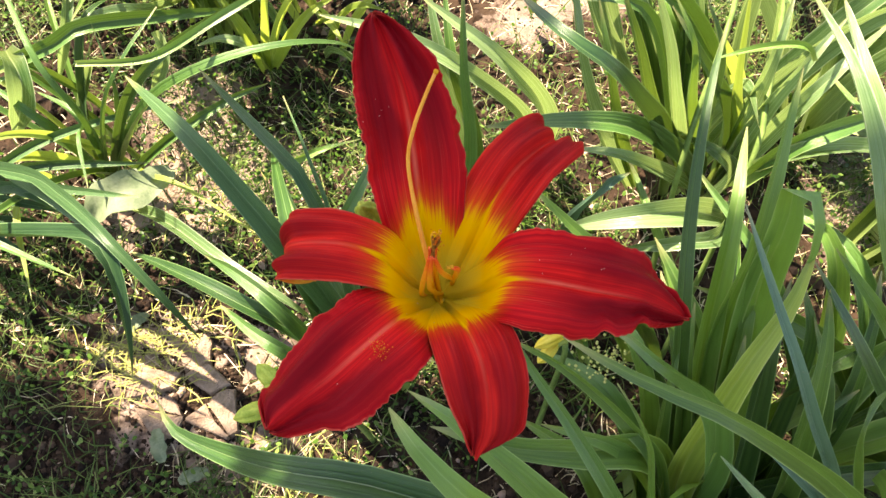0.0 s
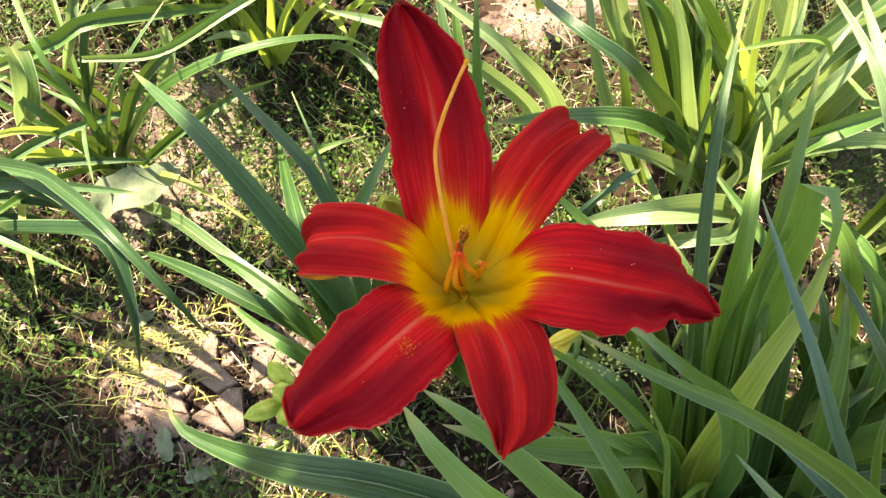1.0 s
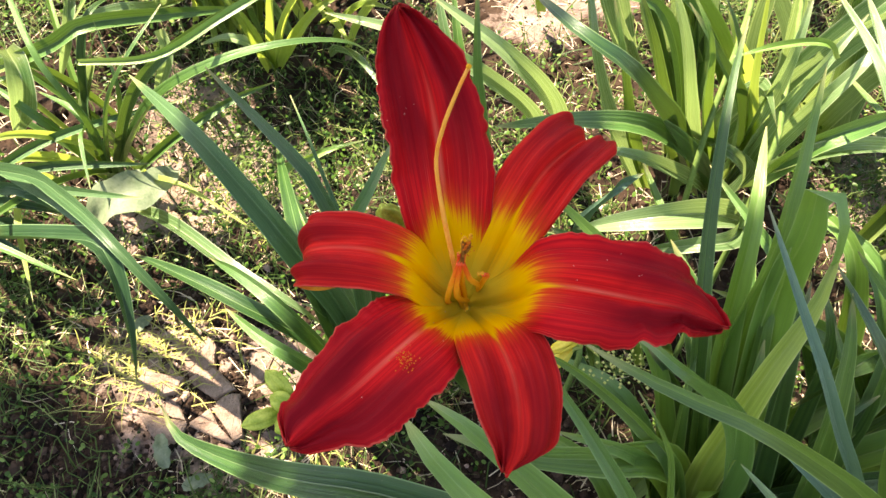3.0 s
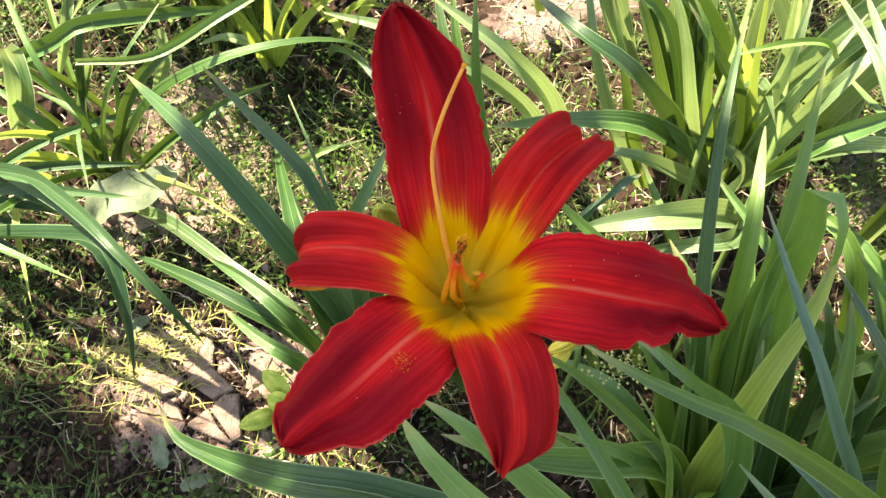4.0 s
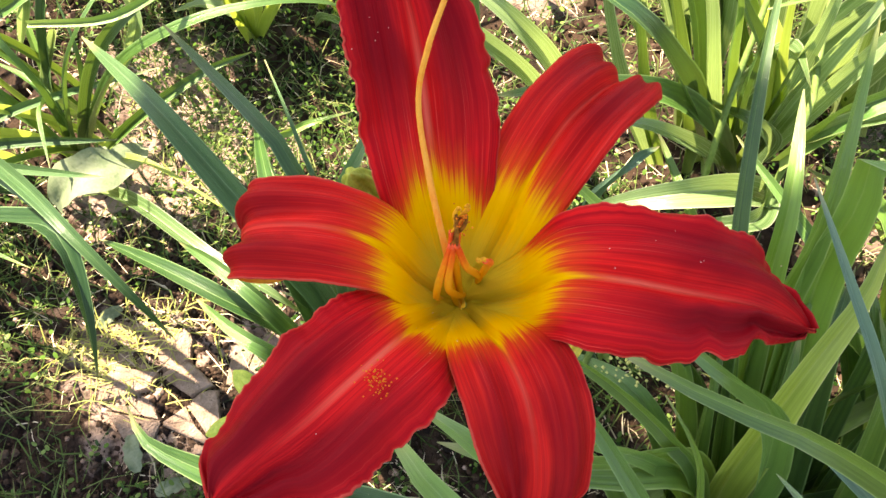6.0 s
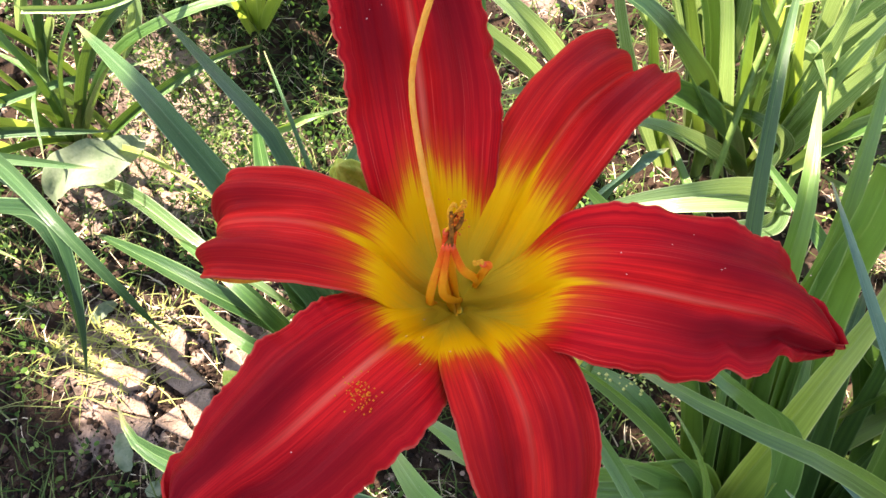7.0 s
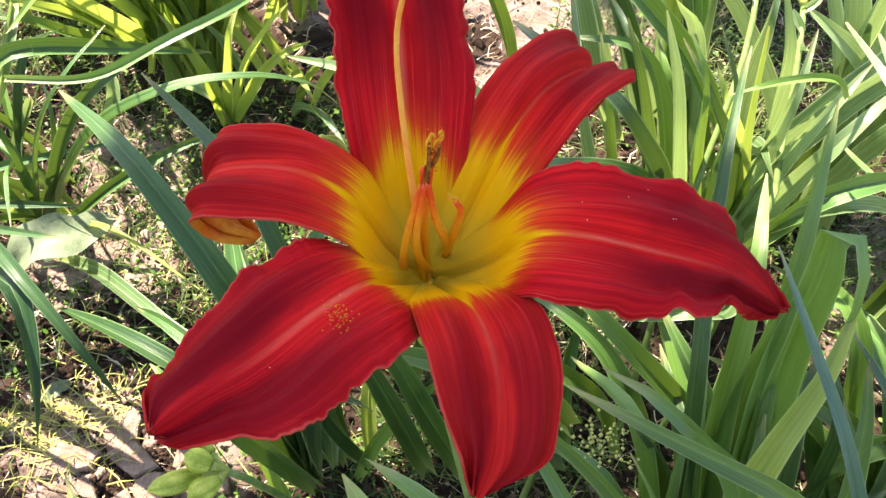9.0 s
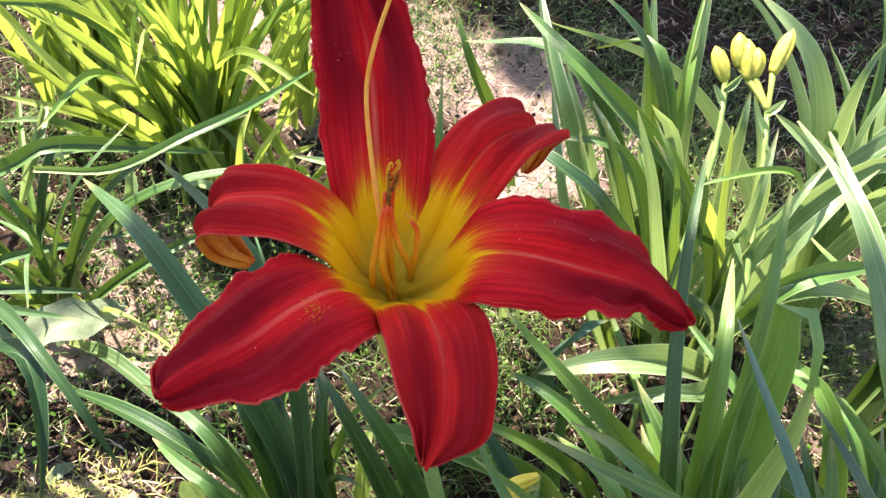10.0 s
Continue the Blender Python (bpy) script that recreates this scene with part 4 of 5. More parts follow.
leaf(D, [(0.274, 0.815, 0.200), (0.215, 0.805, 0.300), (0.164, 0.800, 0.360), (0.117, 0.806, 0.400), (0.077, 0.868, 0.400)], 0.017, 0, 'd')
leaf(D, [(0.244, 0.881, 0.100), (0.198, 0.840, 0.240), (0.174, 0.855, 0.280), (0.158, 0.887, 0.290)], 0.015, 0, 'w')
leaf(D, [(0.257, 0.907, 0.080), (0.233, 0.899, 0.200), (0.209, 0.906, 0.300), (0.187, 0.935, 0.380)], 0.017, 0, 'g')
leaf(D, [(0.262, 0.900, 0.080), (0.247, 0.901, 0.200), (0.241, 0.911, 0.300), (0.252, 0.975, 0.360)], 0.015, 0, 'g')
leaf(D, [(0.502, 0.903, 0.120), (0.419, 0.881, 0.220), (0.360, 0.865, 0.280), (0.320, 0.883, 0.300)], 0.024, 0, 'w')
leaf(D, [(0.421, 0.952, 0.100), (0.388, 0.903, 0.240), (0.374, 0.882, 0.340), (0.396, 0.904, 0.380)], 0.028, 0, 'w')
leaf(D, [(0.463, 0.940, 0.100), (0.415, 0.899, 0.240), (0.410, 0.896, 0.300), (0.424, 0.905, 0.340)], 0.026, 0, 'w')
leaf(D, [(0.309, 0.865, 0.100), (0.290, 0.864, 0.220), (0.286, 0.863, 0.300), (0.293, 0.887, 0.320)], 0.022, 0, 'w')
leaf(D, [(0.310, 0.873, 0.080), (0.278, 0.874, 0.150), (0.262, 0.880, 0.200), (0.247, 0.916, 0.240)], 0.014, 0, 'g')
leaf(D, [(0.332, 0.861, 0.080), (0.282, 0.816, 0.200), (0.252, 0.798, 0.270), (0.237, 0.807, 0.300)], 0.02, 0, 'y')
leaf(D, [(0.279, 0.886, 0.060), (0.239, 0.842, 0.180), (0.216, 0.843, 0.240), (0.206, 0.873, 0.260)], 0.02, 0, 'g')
leaf(D, [(0.111, 1.032, 0.020), (0.088, 1.045, 0.100), (0.045, 1.050, 0.200), (0.028, 1.074, 0.240)], 0.016, 0, 'g')
leaf(B, [(-0.291, 0.731, 0.300), (-0.231, 0.739, 0.300), (-0.176, 0.764, 0.320), (-0.135, 0.804, 0.320), (-0.098, 0.910, 0.280)], 0.007, 0, 'd')
leaf(Q, [(0.278, 0.412, 0.050), (0.258, 0.473, 0.220), (0.251, 0.509, 0.300), (0.260, 0.548, 0.330)], 0.02, 0, 'd')
leaf(Q, [(0.318, 0.413, 0.050), (0.282, 0.450, 0.250), (0.275, 0.492, 0.330), (0.272, 0.528, 0.360)], 0.019, 0, 'g')
leaf(Q, [(0.252, 0.411, 0.050), (0.232, 0.450, 0.200), (0.230, 0.484, 0.270), (0.234, 0.516, 0.300)], 0.019, 0, 'g')
leaf(Q, [(0.234, 0.410, 0.050), (0.209, 0.467, 0.200), (0.197, 0.505, 0.280), (0.197, 0.536, 0.310)], 0.014, 0, 'g')
leaf(Q, [(0.206, 0.409, 0.050), (0.188, 0.449, 0.200), (0.184, 0.483, 0.270), (0.188, 0.515, 0.300)], 0.013, 0, 'g')
leaf(Q, [(0.293, 0.412, 0.050), (0.297, 0.445, 0.150), (0.305, 0.475, 0.220), (0.333, 0.494, 0.250)], 0.017, 0, 'd')
leaf(Q, [(0.275, 0.545, 0.120), (0.222, 0.553, 0.200), (0.152, 0.570, 0.280), (0.094, 0.598, 0.330), (0.077, 0.610, 0.340)], 0.015, 0, 'g')
leaf(P, [(0.143, 0.548, 0.080), (0.111, 0.555, 0.170), (0.088, 0.566, 0.220), (0.070, 0.574, 0.250), (0.066, 0.581, 0.250)], 0.015, 0, 'b')
leaf(P, [(0.143, 0.562, 0.140), (0.116, 0.570, 0.170), (0.064, 0.574, 0.200), (0.020, 0.578, 0.210), (-0.016, 0.587, 0.200)], 0.021, 0, 'g')
leaf(P, [(-0.052, 0.555, 0.040), (-0.057, 0.553, 0.140), (-0.068, 0.565, 0.200), (-0.083, 0.590, 0.230), (-0.091, 0.609, 0.230)], 0.024, 0, 'w')
leaf(P, [(-0.013, 0.559, 0.040), (-0.040, 0.550, 0.150), (-0.047, 0.563, 0.200), (-0.045, 0.579, 0.240), (-0.050, 0.596, 0.250)], 0.014, 0, 'd')
leaf(Q, [(0.228, 0.577, 0.050), (0.192, 0.582, 0.150), (0.160, 0.603, 0.200), (0.122, 0.623, 0.220), (0.097, 0.648, 0.200)], 0.016, 0, 'd')
leaf(Q, [(0.198, 0.575, 0.050), (0.170, 0.594, 0.120), (0.131, 0.601, 0.160), (0.091, 0.607, 0.180), (0.069, 0.617, 0.170)], 0.015, 0, 'g')
leaf(Q, [(0.161, 0.579, 0.030), (0.147, 0.600, 0.100), (0.145, 0.623, 0.160), (0.152, 0.643, 0.200)], 0.013, 0, 'd')
leaf(D, [(0.046, 0.784, 0.020), (0.027, 0.815, 0.120), (0.005, 0.832, 0.200), (-0.010, 0.880, 0.240)], 0.016, 0, 'w')
leaf(D, [(0.053, 0.784, 0.020), (0.039, 0.802, 0.120), (0.017, 0.820, 0.200), (0.006, 0.881, 0.240)], 0.014, 0, 'g')
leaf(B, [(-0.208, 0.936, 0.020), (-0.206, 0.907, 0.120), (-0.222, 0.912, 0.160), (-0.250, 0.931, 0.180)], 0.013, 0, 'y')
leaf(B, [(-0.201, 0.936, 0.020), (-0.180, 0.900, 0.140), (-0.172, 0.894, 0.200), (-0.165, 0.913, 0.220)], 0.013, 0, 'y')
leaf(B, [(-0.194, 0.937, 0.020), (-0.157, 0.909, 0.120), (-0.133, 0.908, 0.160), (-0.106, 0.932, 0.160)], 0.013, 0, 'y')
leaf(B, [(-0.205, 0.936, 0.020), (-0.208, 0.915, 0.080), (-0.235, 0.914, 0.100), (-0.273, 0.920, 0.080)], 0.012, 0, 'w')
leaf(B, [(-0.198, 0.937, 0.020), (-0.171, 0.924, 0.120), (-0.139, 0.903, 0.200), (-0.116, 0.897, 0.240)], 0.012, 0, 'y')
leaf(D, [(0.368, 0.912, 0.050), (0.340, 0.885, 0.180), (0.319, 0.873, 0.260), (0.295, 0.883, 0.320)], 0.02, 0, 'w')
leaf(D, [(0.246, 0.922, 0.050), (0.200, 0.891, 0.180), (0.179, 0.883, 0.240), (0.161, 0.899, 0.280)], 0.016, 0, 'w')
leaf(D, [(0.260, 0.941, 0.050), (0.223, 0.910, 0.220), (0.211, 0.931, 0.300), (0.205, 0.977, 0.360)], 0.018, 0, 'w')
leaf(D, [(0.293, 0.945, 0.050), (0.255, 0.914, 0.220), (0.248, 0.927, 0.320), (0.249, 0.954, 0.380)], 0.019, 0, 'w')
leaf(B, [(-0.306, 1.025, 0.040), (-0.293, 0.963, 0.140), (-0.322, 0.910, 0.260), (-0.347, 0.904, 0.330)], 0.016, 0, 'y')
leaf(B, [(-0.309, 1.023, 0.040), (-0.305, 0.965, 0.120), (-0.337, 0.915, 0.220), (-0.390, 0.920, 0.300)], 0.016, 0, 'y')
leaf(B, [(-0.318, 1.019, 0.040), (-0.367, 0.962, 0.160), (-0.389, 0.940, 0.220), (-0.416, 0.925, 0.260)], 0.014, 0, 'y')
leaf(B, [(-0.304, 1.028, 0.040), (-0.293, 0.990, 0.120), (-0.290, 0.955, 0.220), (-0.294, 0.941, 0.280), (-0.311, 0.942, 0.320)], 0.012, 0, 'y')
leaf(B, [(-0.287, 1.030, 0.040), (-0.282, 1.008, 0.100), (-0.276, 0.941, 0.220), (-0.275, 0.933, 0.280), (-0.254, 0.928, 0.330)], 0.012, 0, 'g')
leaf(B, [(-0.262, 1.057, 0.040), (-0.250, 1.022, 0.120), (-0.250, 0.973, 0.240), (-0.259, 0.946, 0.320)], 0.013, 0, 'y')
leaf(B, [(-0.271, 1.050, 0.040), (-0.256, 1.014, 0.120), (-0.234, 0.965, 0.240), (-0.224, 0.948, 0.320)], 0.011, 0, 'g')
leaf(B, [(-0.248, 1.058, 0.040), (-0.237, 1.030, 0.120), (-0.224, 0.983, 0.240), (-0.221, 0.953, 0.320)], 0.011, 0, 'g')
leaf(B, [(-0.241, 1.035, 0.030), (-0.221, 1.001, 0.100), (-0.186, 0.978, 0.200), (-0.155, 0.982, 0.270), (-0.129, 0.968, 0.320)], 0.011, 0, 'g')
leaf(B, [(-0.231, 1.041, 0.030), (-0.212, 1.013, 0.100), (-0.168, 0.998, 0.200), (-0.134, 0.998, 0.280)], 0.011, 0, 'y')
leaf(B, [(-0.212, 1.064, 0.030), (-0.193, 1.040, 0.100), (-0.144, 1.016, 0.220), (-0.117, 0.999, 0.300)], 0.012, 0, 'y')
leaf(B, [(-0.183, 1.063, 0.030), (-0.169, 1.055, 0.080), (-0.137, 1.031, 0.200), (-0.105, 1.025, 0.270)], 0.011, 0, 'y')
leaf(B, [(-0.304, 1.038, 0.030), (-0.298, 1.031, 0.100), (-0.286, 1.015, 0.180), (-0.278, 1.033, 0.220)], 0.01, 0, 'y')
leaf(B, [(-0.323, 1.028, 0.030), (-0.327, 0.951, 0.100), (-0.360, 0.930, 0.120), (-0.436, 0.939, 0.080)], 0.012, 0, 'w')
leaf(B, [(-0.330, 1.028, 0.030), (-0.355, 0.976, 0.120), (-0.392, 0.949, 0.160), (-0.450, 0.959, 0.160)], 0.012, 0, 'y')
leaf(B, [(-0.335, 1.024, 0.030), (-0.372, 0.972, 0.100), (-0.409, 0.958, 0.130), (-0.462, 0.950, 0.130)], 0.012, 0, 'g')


def fan(clump, centre, count, tall, spread, width, tones, seed, lean=(0, 0), limp=1.0):
    """Loose leaves of a clump: each rises from the crown, leans out and arches over."""
    rng = np.random.default_rng(seed)
    for _ in range(count):
        q = rng.random() * 2 * math.pi
        out = np.array([math.cos(q) + lean[0], math.sin(q) + lean[1], 0])
        h = tall * (0.7 + 0.5 * rng.random())
        r = spread * (0.35 + 0.9 * rng.random())
        b = np.array(centre) + np.array([rng.normal() * 0.022, rng.normal() * 0.022, 0.0])
        droop = limp * rng.random() ** 1.5
        pts = [b, b + out * r * 0.2 + [0, 0, h * 0.5], b + out * r * 0.55 + [0, 0, h * 0.9],
               b + out * r * 1.0 + [0, 0, h * (1.05 - 0.35 * droop)]]
        leaf(clump, pts, width * (0.75 + 0.5 * rng.random()), rng.normal() * 25, tones[int(rng.integers(len(tones)))])


fan(B, (-0.25, 1.02, 0), 44, 0.36, 0.26, 0.0125, 'yyyg', 11, (-0.1, 0.1), 0.45)
fan(B, (-0.16, 1.16, 0), 24, 0.34, 0.22, 0.0125, 'yyg', 12, (0, 0), 0.45)
fan(B, (-0.44, 1.12, 0), 34, 0.36, 0.28, 0.0125, 'yyyg', 13, (-0.1, 0), 0.45)
fan(B, (-0.16, 1.00, 0), 8, 0.11, 0.13, 0.012, 'yyw', 51)
fan(A, (-0.37, 0.79, 0), 12, 0.17, 0.26, 0.009, 'dgy', 14, (-0.2, 0.1))
fan(G, (-0.56, 0.72, 0), 18, 0.17, 0.26, 0.011, 'kkd', 15)
fan(P, (-0.06, 0.57, 0), 9, 0.20, 0.12, 0.011, 'ggw', 43, (0.2, 0.5))
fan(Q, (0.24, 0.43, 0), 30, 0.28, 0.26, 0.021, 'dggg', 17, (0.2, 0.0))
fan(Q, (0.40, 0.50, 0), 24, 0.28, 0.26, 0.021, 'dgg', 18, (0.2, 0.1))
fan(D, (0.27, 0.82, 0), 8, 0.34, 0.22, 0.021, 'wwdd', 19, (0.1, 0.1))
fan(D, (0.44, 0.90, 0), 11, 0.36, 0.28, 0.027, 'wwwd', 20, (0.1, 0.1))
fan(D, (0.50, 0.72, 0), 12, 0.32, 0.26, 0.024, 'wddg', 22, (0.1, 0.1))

# ---- buds ----
def bud_stalk(name, base, stem_points, buds, material, label, radius, bracts=0):
    ob = thing(name, base, label, "flower bud", "daylily buds")
    part("stem", tube_mesh("stem", stem_points, [0.003, 0.0026, 0.0022], STEM), ob, "green bud stalk")
    for foot, tip in buds:
        b = part("bud", bud_mesh("bud", foot, tip, radius, material), ob)
        foot_v = np.array(foot)
        joint = np.array(stem_points[-1])
        if np.linalg.norm(foot_v - joint) > 0.004:
            part("pedicel", tube_mesh("pedicel", [joint, (joint + foot_v) / 2 + np.array([0, 0, 0.001]), foot_v], [0.0022, 0.0021, 0.0028], PEDICEL, 8, 8), b)
    top, below = np.array(stem_points[-1]), np.array(stem_points[-2])
    for k in range(bracts):
        foot = top + (below - top) * (0.08 + 0.3 * k)
        q = 2.1 * k + 0.4
        out = np.array([math.cos(q), math.sin(q), 0.0])
        verts, faces, uvs = strap([foot, foot + out * 0.006 + [0, 0, 0.006], foot + out * 0.012 + [0, 0, 0.013]], 0.006, 0, RNG, 8)
        part("bract", mesh_of("bract", verts, faces, LEAVES['w'], uvs), ob, "small pale bract")
    return ob


bud_stalk("daylily_buds", (-0.05, 0.50, 0), [(-0.05, 0.50, -0.01), (-0.055, 0.48, 0.15), (-0.068, 0.455, 0.29), (-0.078, 0.450, 0.322)],
          [((-0.0869, 0.4559, 0.330), (-0.1036, 0.4706, 0.334)), ((-0.0921, 0.4478, 0.320), (-0.1168, 0.4359, 0.324)),
           ((-0.0841, 0.4482, 0.335), (-0.0979, 0.4521, 0.339)), ((-0.080, 0.442, 0.330), (-0.093, 0.431, 0.333))],
          BUD_GREEN, "cluster of plump pale green buds beside the bloom", 0.0062)
bud_stalk("daylily_buds", (0.25, 0.60, 0), [(0.25, 0.60, -0.01), (0.2631, 0.6725, 0.2717), (0.2704, 0.7202, 0.3113), (0.2742, 0.7609, 0.3451), (0.2735, 0.7960, 0.374)],
          [((0.2490, 0.8207, 0.394), (0.2450, 0.8364, 0.4139)), ((0.2610, 0.8157, 0.390), (0.2603, 0.8285, 0.4074)),
           ((0.2751, 0.8183, 0.3927), (0.2861, 0.8412, 0.4183)), ((0.2555, 0.8136, 0.3886), (0.2524, 0.8329, 0.4111))],
          BUD_YELLOW, "cluster of closed yellow buds on a green stalk", 0.0064, 3)
bud_stalk("daylily_buds", (0.215, 0.60, 0), [(0.215, 0.60, -0.01), (0.215, 0.69, 0.25), (0.2285, 0.7410, 0.3281), (0.2379, 0.7787, 0.3595), (0.2387, 0.808, 0.384)],
          [((0.2387, 0.8115, 0.3867), (0.2274, 0.8272, 0.4061))], BUD_YELLOW, "single closed yellow bud on a green stalk", 0.0062, 2)
bud_stalk("daylily_buds", (0.115, 0.515, 0), [(0.115, 0.515, -0.01), (0.112, 0.512, 0.15), (0.111, 0.512, 0.25), (0.109, 0.515, 0.274)],
          [((0.1083, 0.5190, 0.283), (0.0845, 0.5048, 0.289)), ((0.102, 0.512, 0.276), (0.088, 0.497, 0.277))], BUD_LEMON, "slender lemon-yellow buds low among dark leaves", 0.0046)

# ---- flowering weed with a loose umbel ----
weed = thing("flowering_weed", (0.14, 0.51, 0), "small weed with a loose head of tiny pale yellow flowers", "weed")
part("stem", tube_mesh("stem", [(0.14, 0.51, -0.01), (0.143, 0.506, 0.12), (0.14, 0.504, 0.25)], [0.0012, 0.001, 0.0008], STEM, 8, 12), weed)
part("flower_head", grains("flower_head", (0.14, 0.504, 0.264), 90, (0.012, 0.008, 0.004), 0.0012, CREAM, 9), weed, "tiny pale yellow flowers")
for k in range(9):
    q = k * 0.7
    part("ray", tube_mesh("ray", [(0.14, 0.504, 0.248), (0.14 + 0.007 * math.cos(q), 0.504 + 0.005 * math.sin(q), 0.257), (0.14 + 0.014 * math.cos(q), 0.504 + 0.01 * math.sin(q), 0.263)], [0.0005, 0.0004], STEM, 5, 5), weed)


# ---- withered broad leaves ----
def broad_leaf(points, width, seed, label):
    rng = np.random.default_rng(seed)
    s = curve_through(points, 20)
    tan = unit(np.gradient(s, axis=0))
    w = unit(np.cross(tan, [0.1, -0.3, 1.0]))
    n = np.cross(w, tan)
    ph = rng.random(4) * 6
    verts, uvs = [], []
    for i in range(20):
        u = i / 19
        half = 0.5 * width * math.sin(math.pi * (0.06 + 0.9 * u)) ** 0.6
        for j in range(9):
            v = -1 + j / 4
            z = half * (0.35 * abs(v) + 0.22 * math.sin(u * 9 + v * 2.5 + ph[0]) * v + 0.15 * math.sin(u * 17 + ph[1]) * abs(v))
            verts.append(s[i] + w[i] * half * v * (1 + 0.1 * math.sin(u * 23 + ph[2])) + n[i] * z)
            uvs.append((0.5 + 0.5 * v, u))
    ob = new("withered_leaf", mesh_of("withered_leaf", verts, grid_faces(20, 9), WITHERED, uvs))
    return tagged(ob, label, "leaf")


broad_leaf([(-0.345, 0.690, 0.085), (-0.325, 0.697, 0.118), (-0.300, 0.703, 0.127), (-0.280, 0.720, 0.12), (-0.270, 0.748, 0.1)], 0.038, 1, "pale withered broad leaf resting on daylily leaves")
broad_leaf([(-0.330, 0.715, 0.07), (-0.315, 0.724, 0.105), (-0.298, 0.738, 0.11)], 0.024, 2, "pale withered broad leaf resting on daylily leaves")
for x, y, q, size in ((-0.262, 0.483, 1.9, 0.035), (-0.225, 0.455, 0.4, 0.03), (-0.31, 0.615, 0.9, 0.028)):
    z = soil_height(x, y) + 0.007
    d = np.array([math.cos(q), math.sin(q), 0]) * size * 0.5
    c = np.array([x, y, z])
    broad_leaf([c - d, c + np.array([0, 0, 0.006]), c + d], size * 0.45, int(x * -1000), "pale withered leaf lying on the soil")


# ---- unseen tree, added so that its crown shades the bloom ----
tree = thing("tree", (-0.3, 2.75, 0), "unseen leafy tree added to shade the flower bed", "tree")
part("trunk", tube_mesh("trunk", [(-0.3, 2.75, -0.05), (-0.32, 2.70, 0.6), (-0.28, 2.55, 1.3), (-0.25, 2.5, 2.0)], [0.075, 0.06, 0.05, 0.03], BARK, 14, 20), tree, "rough brown trunk")
for tip in ((-0.35, 1.45, 2.05), (-0.55, 1.3, 2.0), (-0.2, 1.7, 2.1), (-0.1, 3.0, 2.4), (-0.5, 2.9, 2.35)):
    t = np.array(tip)
    root = np.array([-0.28, 2.55, 1.35])
    part("limb", tube_mesh("limb", [root, root * 0.6 + t * 0.4 + np.array([0, 0, 0.15]), t], [0.03, 0.018, 0.006], BARK, 8, 14), tree)


def crown(lobes, seed):
    rng = np.random.default_rng(seed)
    verts, faces = [], []
    for cx, cy, cz, rx, ry, rz, count in lobes:
        for _ in range(count):
            d = unit(rng.normal(size=3)) * rng.random() ** 0.45
            c = np.array([cx + d[0] * rx, cy + d[1] * ry, cz + d[2] * rz])
            n = unit(np.array([rng.normal() * 0.5, rng.normal() * 0.5 + 0.3, 1.0]))
            a = unit(np.cross(n, rng.normal(size=3)))
            b = np.cross(n, a)
            s = 0.035 * (0.6 + 0.8 * rng.random())
            k = len(verts)
            verts += [c - a * s, c - a * s * 0.3 + b * s * 0.5, c + a * s * 0.5 + b * s * 0.38, c + a * s * 1.1,
                      c + a * s * 0.5 - b * s * 0.38, c - a * s * 0.3 - b * s * 0.5]
            faces.append((k, k + 1, k + 2, k + 3, k + 4, k + 5))
    return mesh_of("crown", verts, faces, CANOPY)


part("crown", crown(SHADE_LOBES, 31), tree, "dense dark green crown placed to cast shade")


# ---- weeds, straw and clods ----
def cover(x, y):
    """How thickly weeds stand, 0 to 1: bare, sunny patches among them."""
    d = 0.5 + 0.9 * noise.noise(Vector((x * 4.1 + 3.0, y * 4.1, 2.0))) + 0.35 * noise.noise(Vector((x * 13, y * 13, 5.0)))
    bare = math.exp(-(((x + 0.25) / 0.13) ** 2 + ((y - 0.56) / 0.09) ** 2)) 
    bare += 0.25 * math.exp(-(((x + 0.42) / 0.11) ** 2 + ((y - 0.46) / 0.09) ** 2))
    bare += 0.3 * math.exp(-(((x - 0.1) / 0.15) ** 2 + ((y - 0.53) / 0.12) ** 2))
    bare += 0.6 * math.exp(-(((x - 0.17) / 0.13) ** 2 + ((y - 0.64) / 0.12) ** 2))
    bare += 0.4 * math.exp(-(((x + 0.16) / 0.08) ** 2 + ((y - 0.92) / 0.06) ** 2)) + 0.6 * math.exp(-(((x + 0.25) / 0.06) ** 2 + ((y - 0.83) / 0.05) ** 2))
    bare += math.exp(-(((x + 0.28) / 0.1) ** 2 + ((y - 1.34) / 0.12) ** 2))
    bare += 0.4 * math.exp(-(((x - 0.08) / 0.15) ** 2 + ((y - 1.27) / 0.1) ** 2))
    bare -= 0.9 * math.exp(-(((x + 0.25) / 0.10) ** 2 + ((y - 0.665) / 0.045) ** 2))
    rim = min(0.85 - abs(x), 1.75 - y) / 0.25 + noise.noise(Vector((x * 9, y * 9, 8.0)))
    return max(0.0, min(1.0, 1.25 * d - 0.12 - 0.8 * bare)) * max(0.0, min(1.0, rim + 0.3))


def scatter(count, seed):
    rng = np.random.default_rng(seed)
    made = 0
    while made < count:
        x, y = rng.uniform(-0.8, 0.8), 0.36 + 1.3 * rng.random() ** 1.15
        made += 1
        if rng.random() < cover(x, y):
            yield x, y, soil_height(x, y), rng


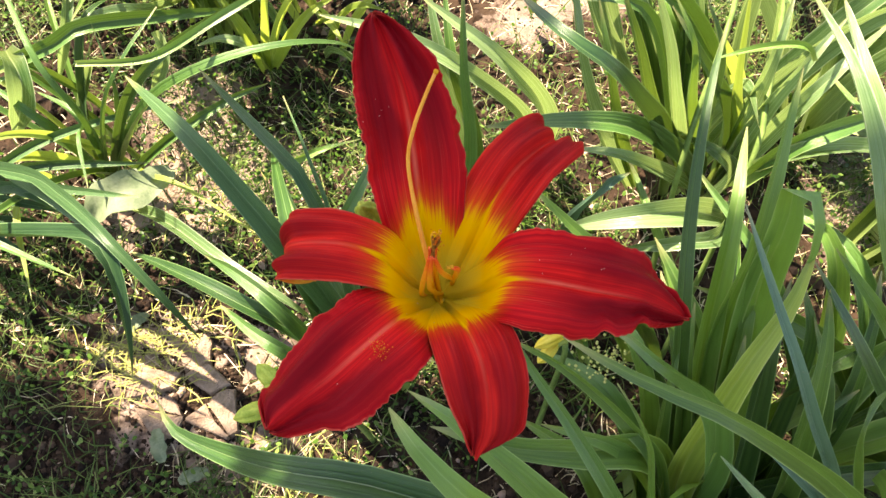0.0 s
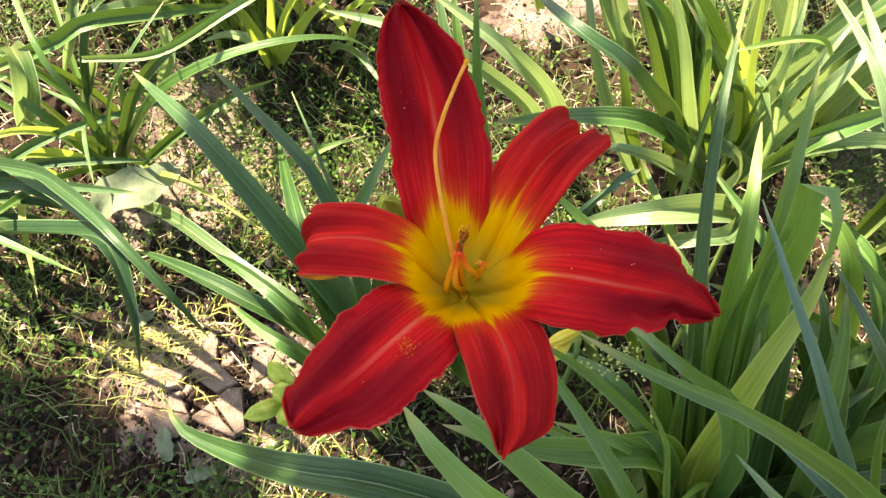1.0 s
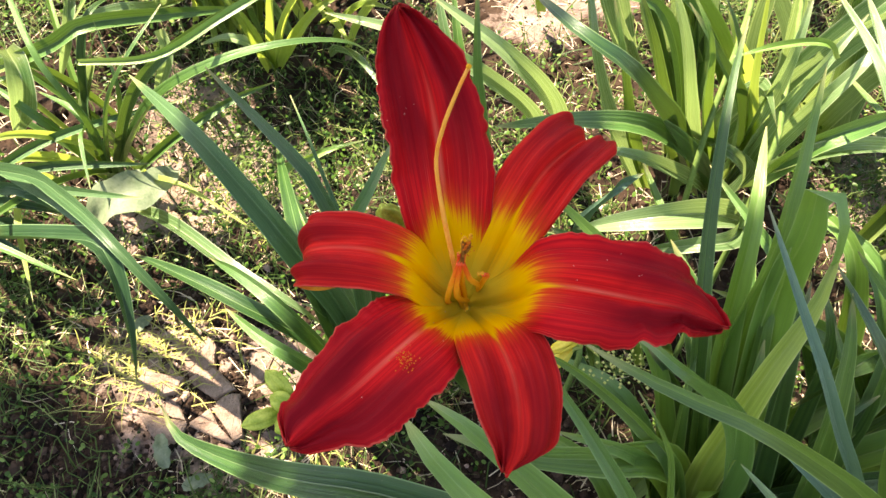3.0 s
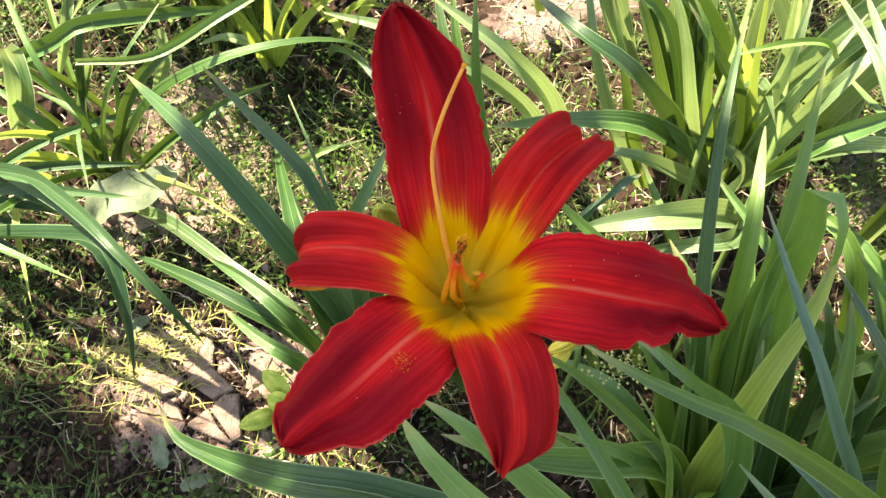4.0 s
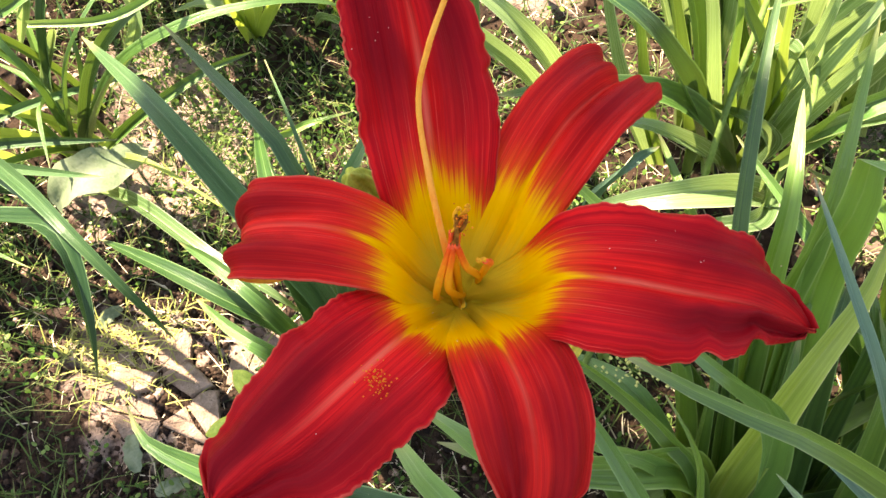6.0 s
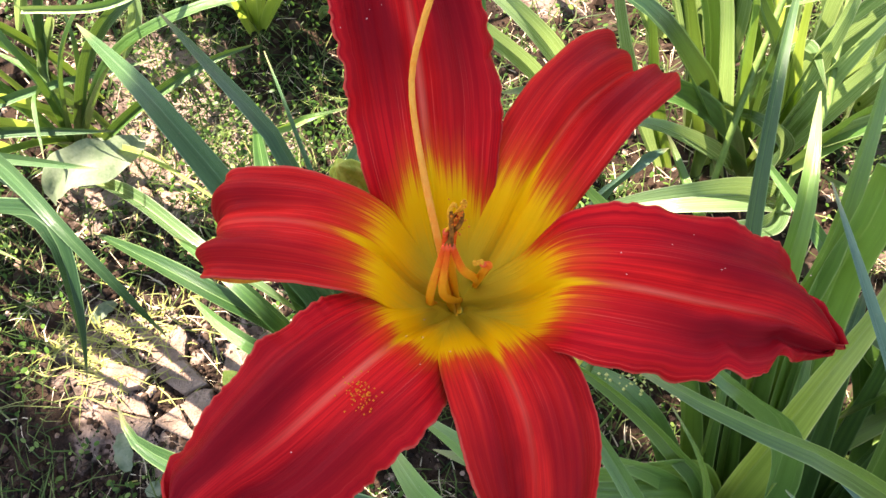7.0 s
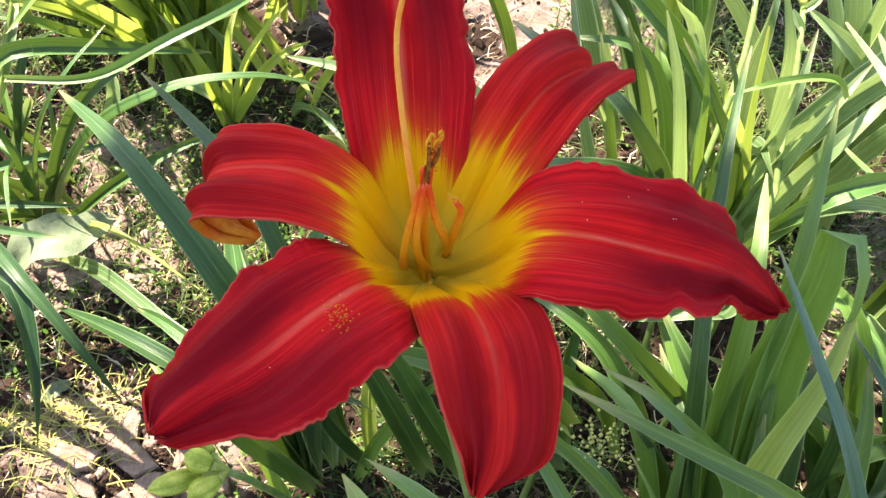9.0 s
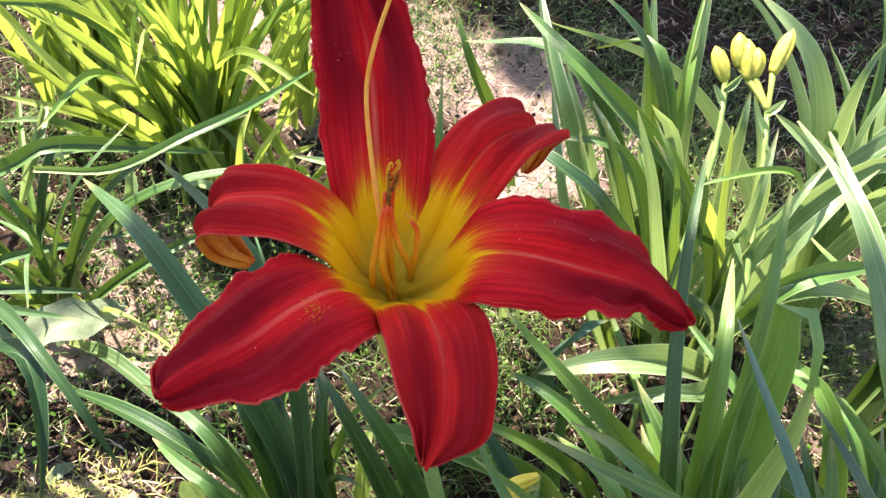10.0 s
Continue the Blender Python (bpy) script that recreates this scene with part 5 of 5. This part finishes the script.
def blades(name, count, seed, tall, wide, lying, material, always=False):
    verts, faces = [], []
    rng = np.random.default_rng(seed + 50)
    spots = scatter(count, seed) if not always else ((x, y, soil_height(x, y), rng) for x, y in zip(rng.uniform(-0.8, 0.8, count), 0.36 + 1.3 * rng.random(count) ** 1.15))
    for x, y, z, r in spots:
        if always and math.hypot((x + 0.42) / 0.15, (y - 0.44) / 0.13) < 1.0 and r.random() < 0.8:
            continue
        q = r.random() * 6.283
        h = tall * (0.35 + 0.9 * r.random())
        d = np.array([math.cos(q), math.sin(q), 0])
        sd = np.array([-d[1], d[0], 0]) * wide * (0.6 + 0.8 * r.random()) * 0.5
        up = h * (lying[0] + (lying[1] - lying[0]) * r.random())
        out = math.sqrt(max(h * h - up * up, 0))
        p0 = np.array([x, y, z - 0.002])
        bow = r.normal() * 0.18 * h
        p1 = p0 + d * out * 0.45 + sd * (bow / wide) + np.array([0, 0, up * 0.7 + 0.003])
        p2 = p0 + d * out + np.array([0, 0, up])
        k = len(verts)
        verts += [p0 - sd, p0 + sd, p1 - sd * 0.8, p1 + sd * 0.8, p2]
        faces += [(k, k + 1, k + 3, k + 2), (k + 2, k + 3, k + 4)]
    return mesh_of(name, verts, faces, material)


def leaflets(name, count, seed, size, tall, material):
    """Small round-leaved weeds: sprigs of leaflets on short stalks."""
    verts, faces = [], []
    for x, y, z, r in scatter(count, seed):
        h = tall * r.random() ** 1.6
        for _ in range(int(r.integers(2, 6))):
            c = np.array([x, y, z + h + 0.004]) + r.normal(size=3) * (0.008, 0.008, 0.004)
            s = size * (0.5 + 0.9 * r.random())
            n = unit(np.array([r.normal() * 0.5, r.normal() * 0.5, 1.0]))
            a = unit(np.cross(n, [math.cos(r.random() * 6), math.sin(r.random() * 6), 0.1]))
            b = np.cross(n, a)
            k = len(verts)
            verts.append(c + n * s * 0.12)
            for i in range(7):
                q = 2 * math.pi * i / 7
                verts.append(c + a * s * math.cos(q) + b * s * 0.66 * math.sin(q))
            faces += [(k, k + 1 + i, k + 1 + (i + 1) % 7) for i in range(7)]
    return mesh_of(name, verts, faces, material)


def clods(name, count, seed, material=None, coarse=False):
    rng = np.random.default_rng(seed)
    verts, faces = [], []
    for k in range(count):
        x, y = rng.uniform(-0.8, 0.8), 0.36 + 1.3 * rng.random()
        s = 0.002 + 0.007 * rng.random() ** 4
        if coarse:
            s = 0.002 + 0.0045 * rng.random() ** 2
        elif k % 2:                                    # crumbs on dug loam and on the painted shade
            px, py, pr = LOAM_AND_SHADE[int(rng.integers(len(LOAM_AND_SHADE)))]
            x, y = px + rng.normal() * pr * 0.55, py + rng.normal() * pr * 0.55
            s = 0.0009 + 0.0035 * rng.random() ** 3
        elif any(math.hypot(x - px, y - py) < pr * 1.1 for px, py, pr in CRUST):
            s *= 0.4
        c = np.array([x, y, soil_height(x, y) + s * 0.3])
        k = len(verts)
        ring = [(1, 0, 0), (0.5, 0.87, 0), (-0.5, 0.87, 0), (-1, 0, 0), (-0.5, -0.87, 0), (0.5, -0.87, 0)]
        for d in ring:
            verts.append(c + s * np.array(d) * (0.7 + 0.6 * rng.random()))
        for d in ring[::2]:
            verts.append(c + s * (np.array(d) * 0.5 + [0, 0, 0.6 + 0.3 * rng.random()]))
        faces += [(k, k + 1, k + 6), (k + 1, k + 2, k + 7), (k + 1, k + 7, k + 6), (k + 2, k + 3, k + 7), (k + 3, k + 4, k + 8), (k + 3, k + 8, k + 7),
                  (k + 4, k + 5, k + 8), (k + 5, k, k + 6), (k + 5, k + 6, k + 8), (k + 6, k + 7, k + 8)]
    return mesh_of(name, verts, faces, material or CLOD, smooth_faces=False)


tagged(new("weed_grass", blades("weed_grass", 46000, 21, 0.060, 0.0013, (0.1, 0.9), GRASS)), "short green weed grass on the soil", "grass", kind="stuff")


def outskirts(count, seed):
    """Sparse grass thinning out over the open soil round the bed."""
    rng = np.random.default_rng(seed)
    verts, faces = [], []
    for _ in range(count):
        q, r = rng.random() * 6.283, rng.random() ** 1.7
        x, y = (0.55 + 2.0 * r) * math.cos(q), 1.0 + (0.5 + 2.0 * r) * math.sin(q)
        if (abs(x) < 0.74 - 0.1 * rng.random() and 0.42 < y < 1.58 - 0.1 * rng.random()) or rng.random() < 0.5 * r:
            continue
        q, h = rng.random() * 6.283, 0.02 + 0.045 * rng.random()
        d = np.array([math.cos(q), math.sin(q), 0])
        sd = np.array([-d[1], d[0], 0]) * 0.0011
        p0 = np.array([x, y, soil_height(x, y) - 0.006])
        p1 = p0 + d * h * 0.3 + np.array([0, 0, h * 0.6])
        p2 = p0 + d * h * 0.8 + np.array([0, 0, h * (0.6 + 0.5 * rng.random())])
        k = len(verts)
        verts += [p0 - sd, p0 + sd, p1 - sd * 0.8, p1 + sd * 0.8, p2]
        faces += [(k, k + 1, k + 3, k + 2), (k + 2, k + 3, k + 4)]
    return mesh_of("weed_grass", verts, faces, GRASS)


tagged(new("weed_grass", outskirts(60000, 71)), "sparse weed grass thinning out over open soil", "grass", kind="stuff")
tagged(new("small_weeds", leaflets("small_weeds", 14000, 22, 0.0026, 0.045, CLOVER)), "low weeds with small round green leaves", "weeds", kind="stuff")
tagged(new("dry_straw", blades("dry_straw", 9000, 23, 0.042, 0.0012, (0.0, 0.12), STRAW, True)), "dry pale straw lying on the soil", "straw", kind="stuff")
tagged(new("soil_crumbs", clods("soil_crumbs", 900, 61, CRUMB, True)), "pale dry crumbs of soil among the weeds", "soil", kind="stuff")
tagged(new("soil_clods", clods("soil_clods", 22000, 24)), "loose brown crumbs of soil", "soil", kind="stuff")


def tufts(name, count, seed):
    """Yellowed grass in the sunny bare patch and beside it."""
    rng = np.random.default_rng(seed)
    verts, faces = [], []
    for _ in range(count):
        cx, cy, r = ((-0.28, 0.60, 0.03), (-0.29, 0.57, 0.03), (-0.32, 0.58, 0.022), (-0.25, 0.61, 0.03), (-0.30, 0.83, 0.05), (-0.24, 0.74, 0.04), (-0.28, 0.55, 0.02), (-0.12, 0.47, 0.04))[int(rng.integers(8))]
        x, y = cx + rng.normal() * r, cy + rng.normal() * r * 0.6
        z = soil_height(x, y)
        q, h = rng.random() * 6.283, 0.012 + 0.035 * rng.random() ** 1.5
        d = np.array([math.cos(q), math.sin(q), 0])
        sd = np.array([-d[1], d[0], 0]) * 0.0007
        p0 = np.array([x, y, z - 0.002])
        p1 = p0 + d * h * 0.5 + np.array([0, 0, h * 0.35])
        p2 = p0 + d * h + np.array([0, 0, h * (0.5 * rng.random())]) + sd * rng.normal() * 6
        k = len(verts)
        verts += [p0 - sd, p0 + sd, p1 - sd * 0.8, p1 + sd * 0.8, p2]
        faces += [(k, k + 1, k + 3, k + 2), (k + 2, k + 3, k + 4)]
    return mesh_of(name, verts, faces, DRY_GRASS)


tagged(new("dry_grass", tufts("dry_grass", 520, 33)), "yellowed dry grass on the bare sunny soil", "grass", kind="stuff")
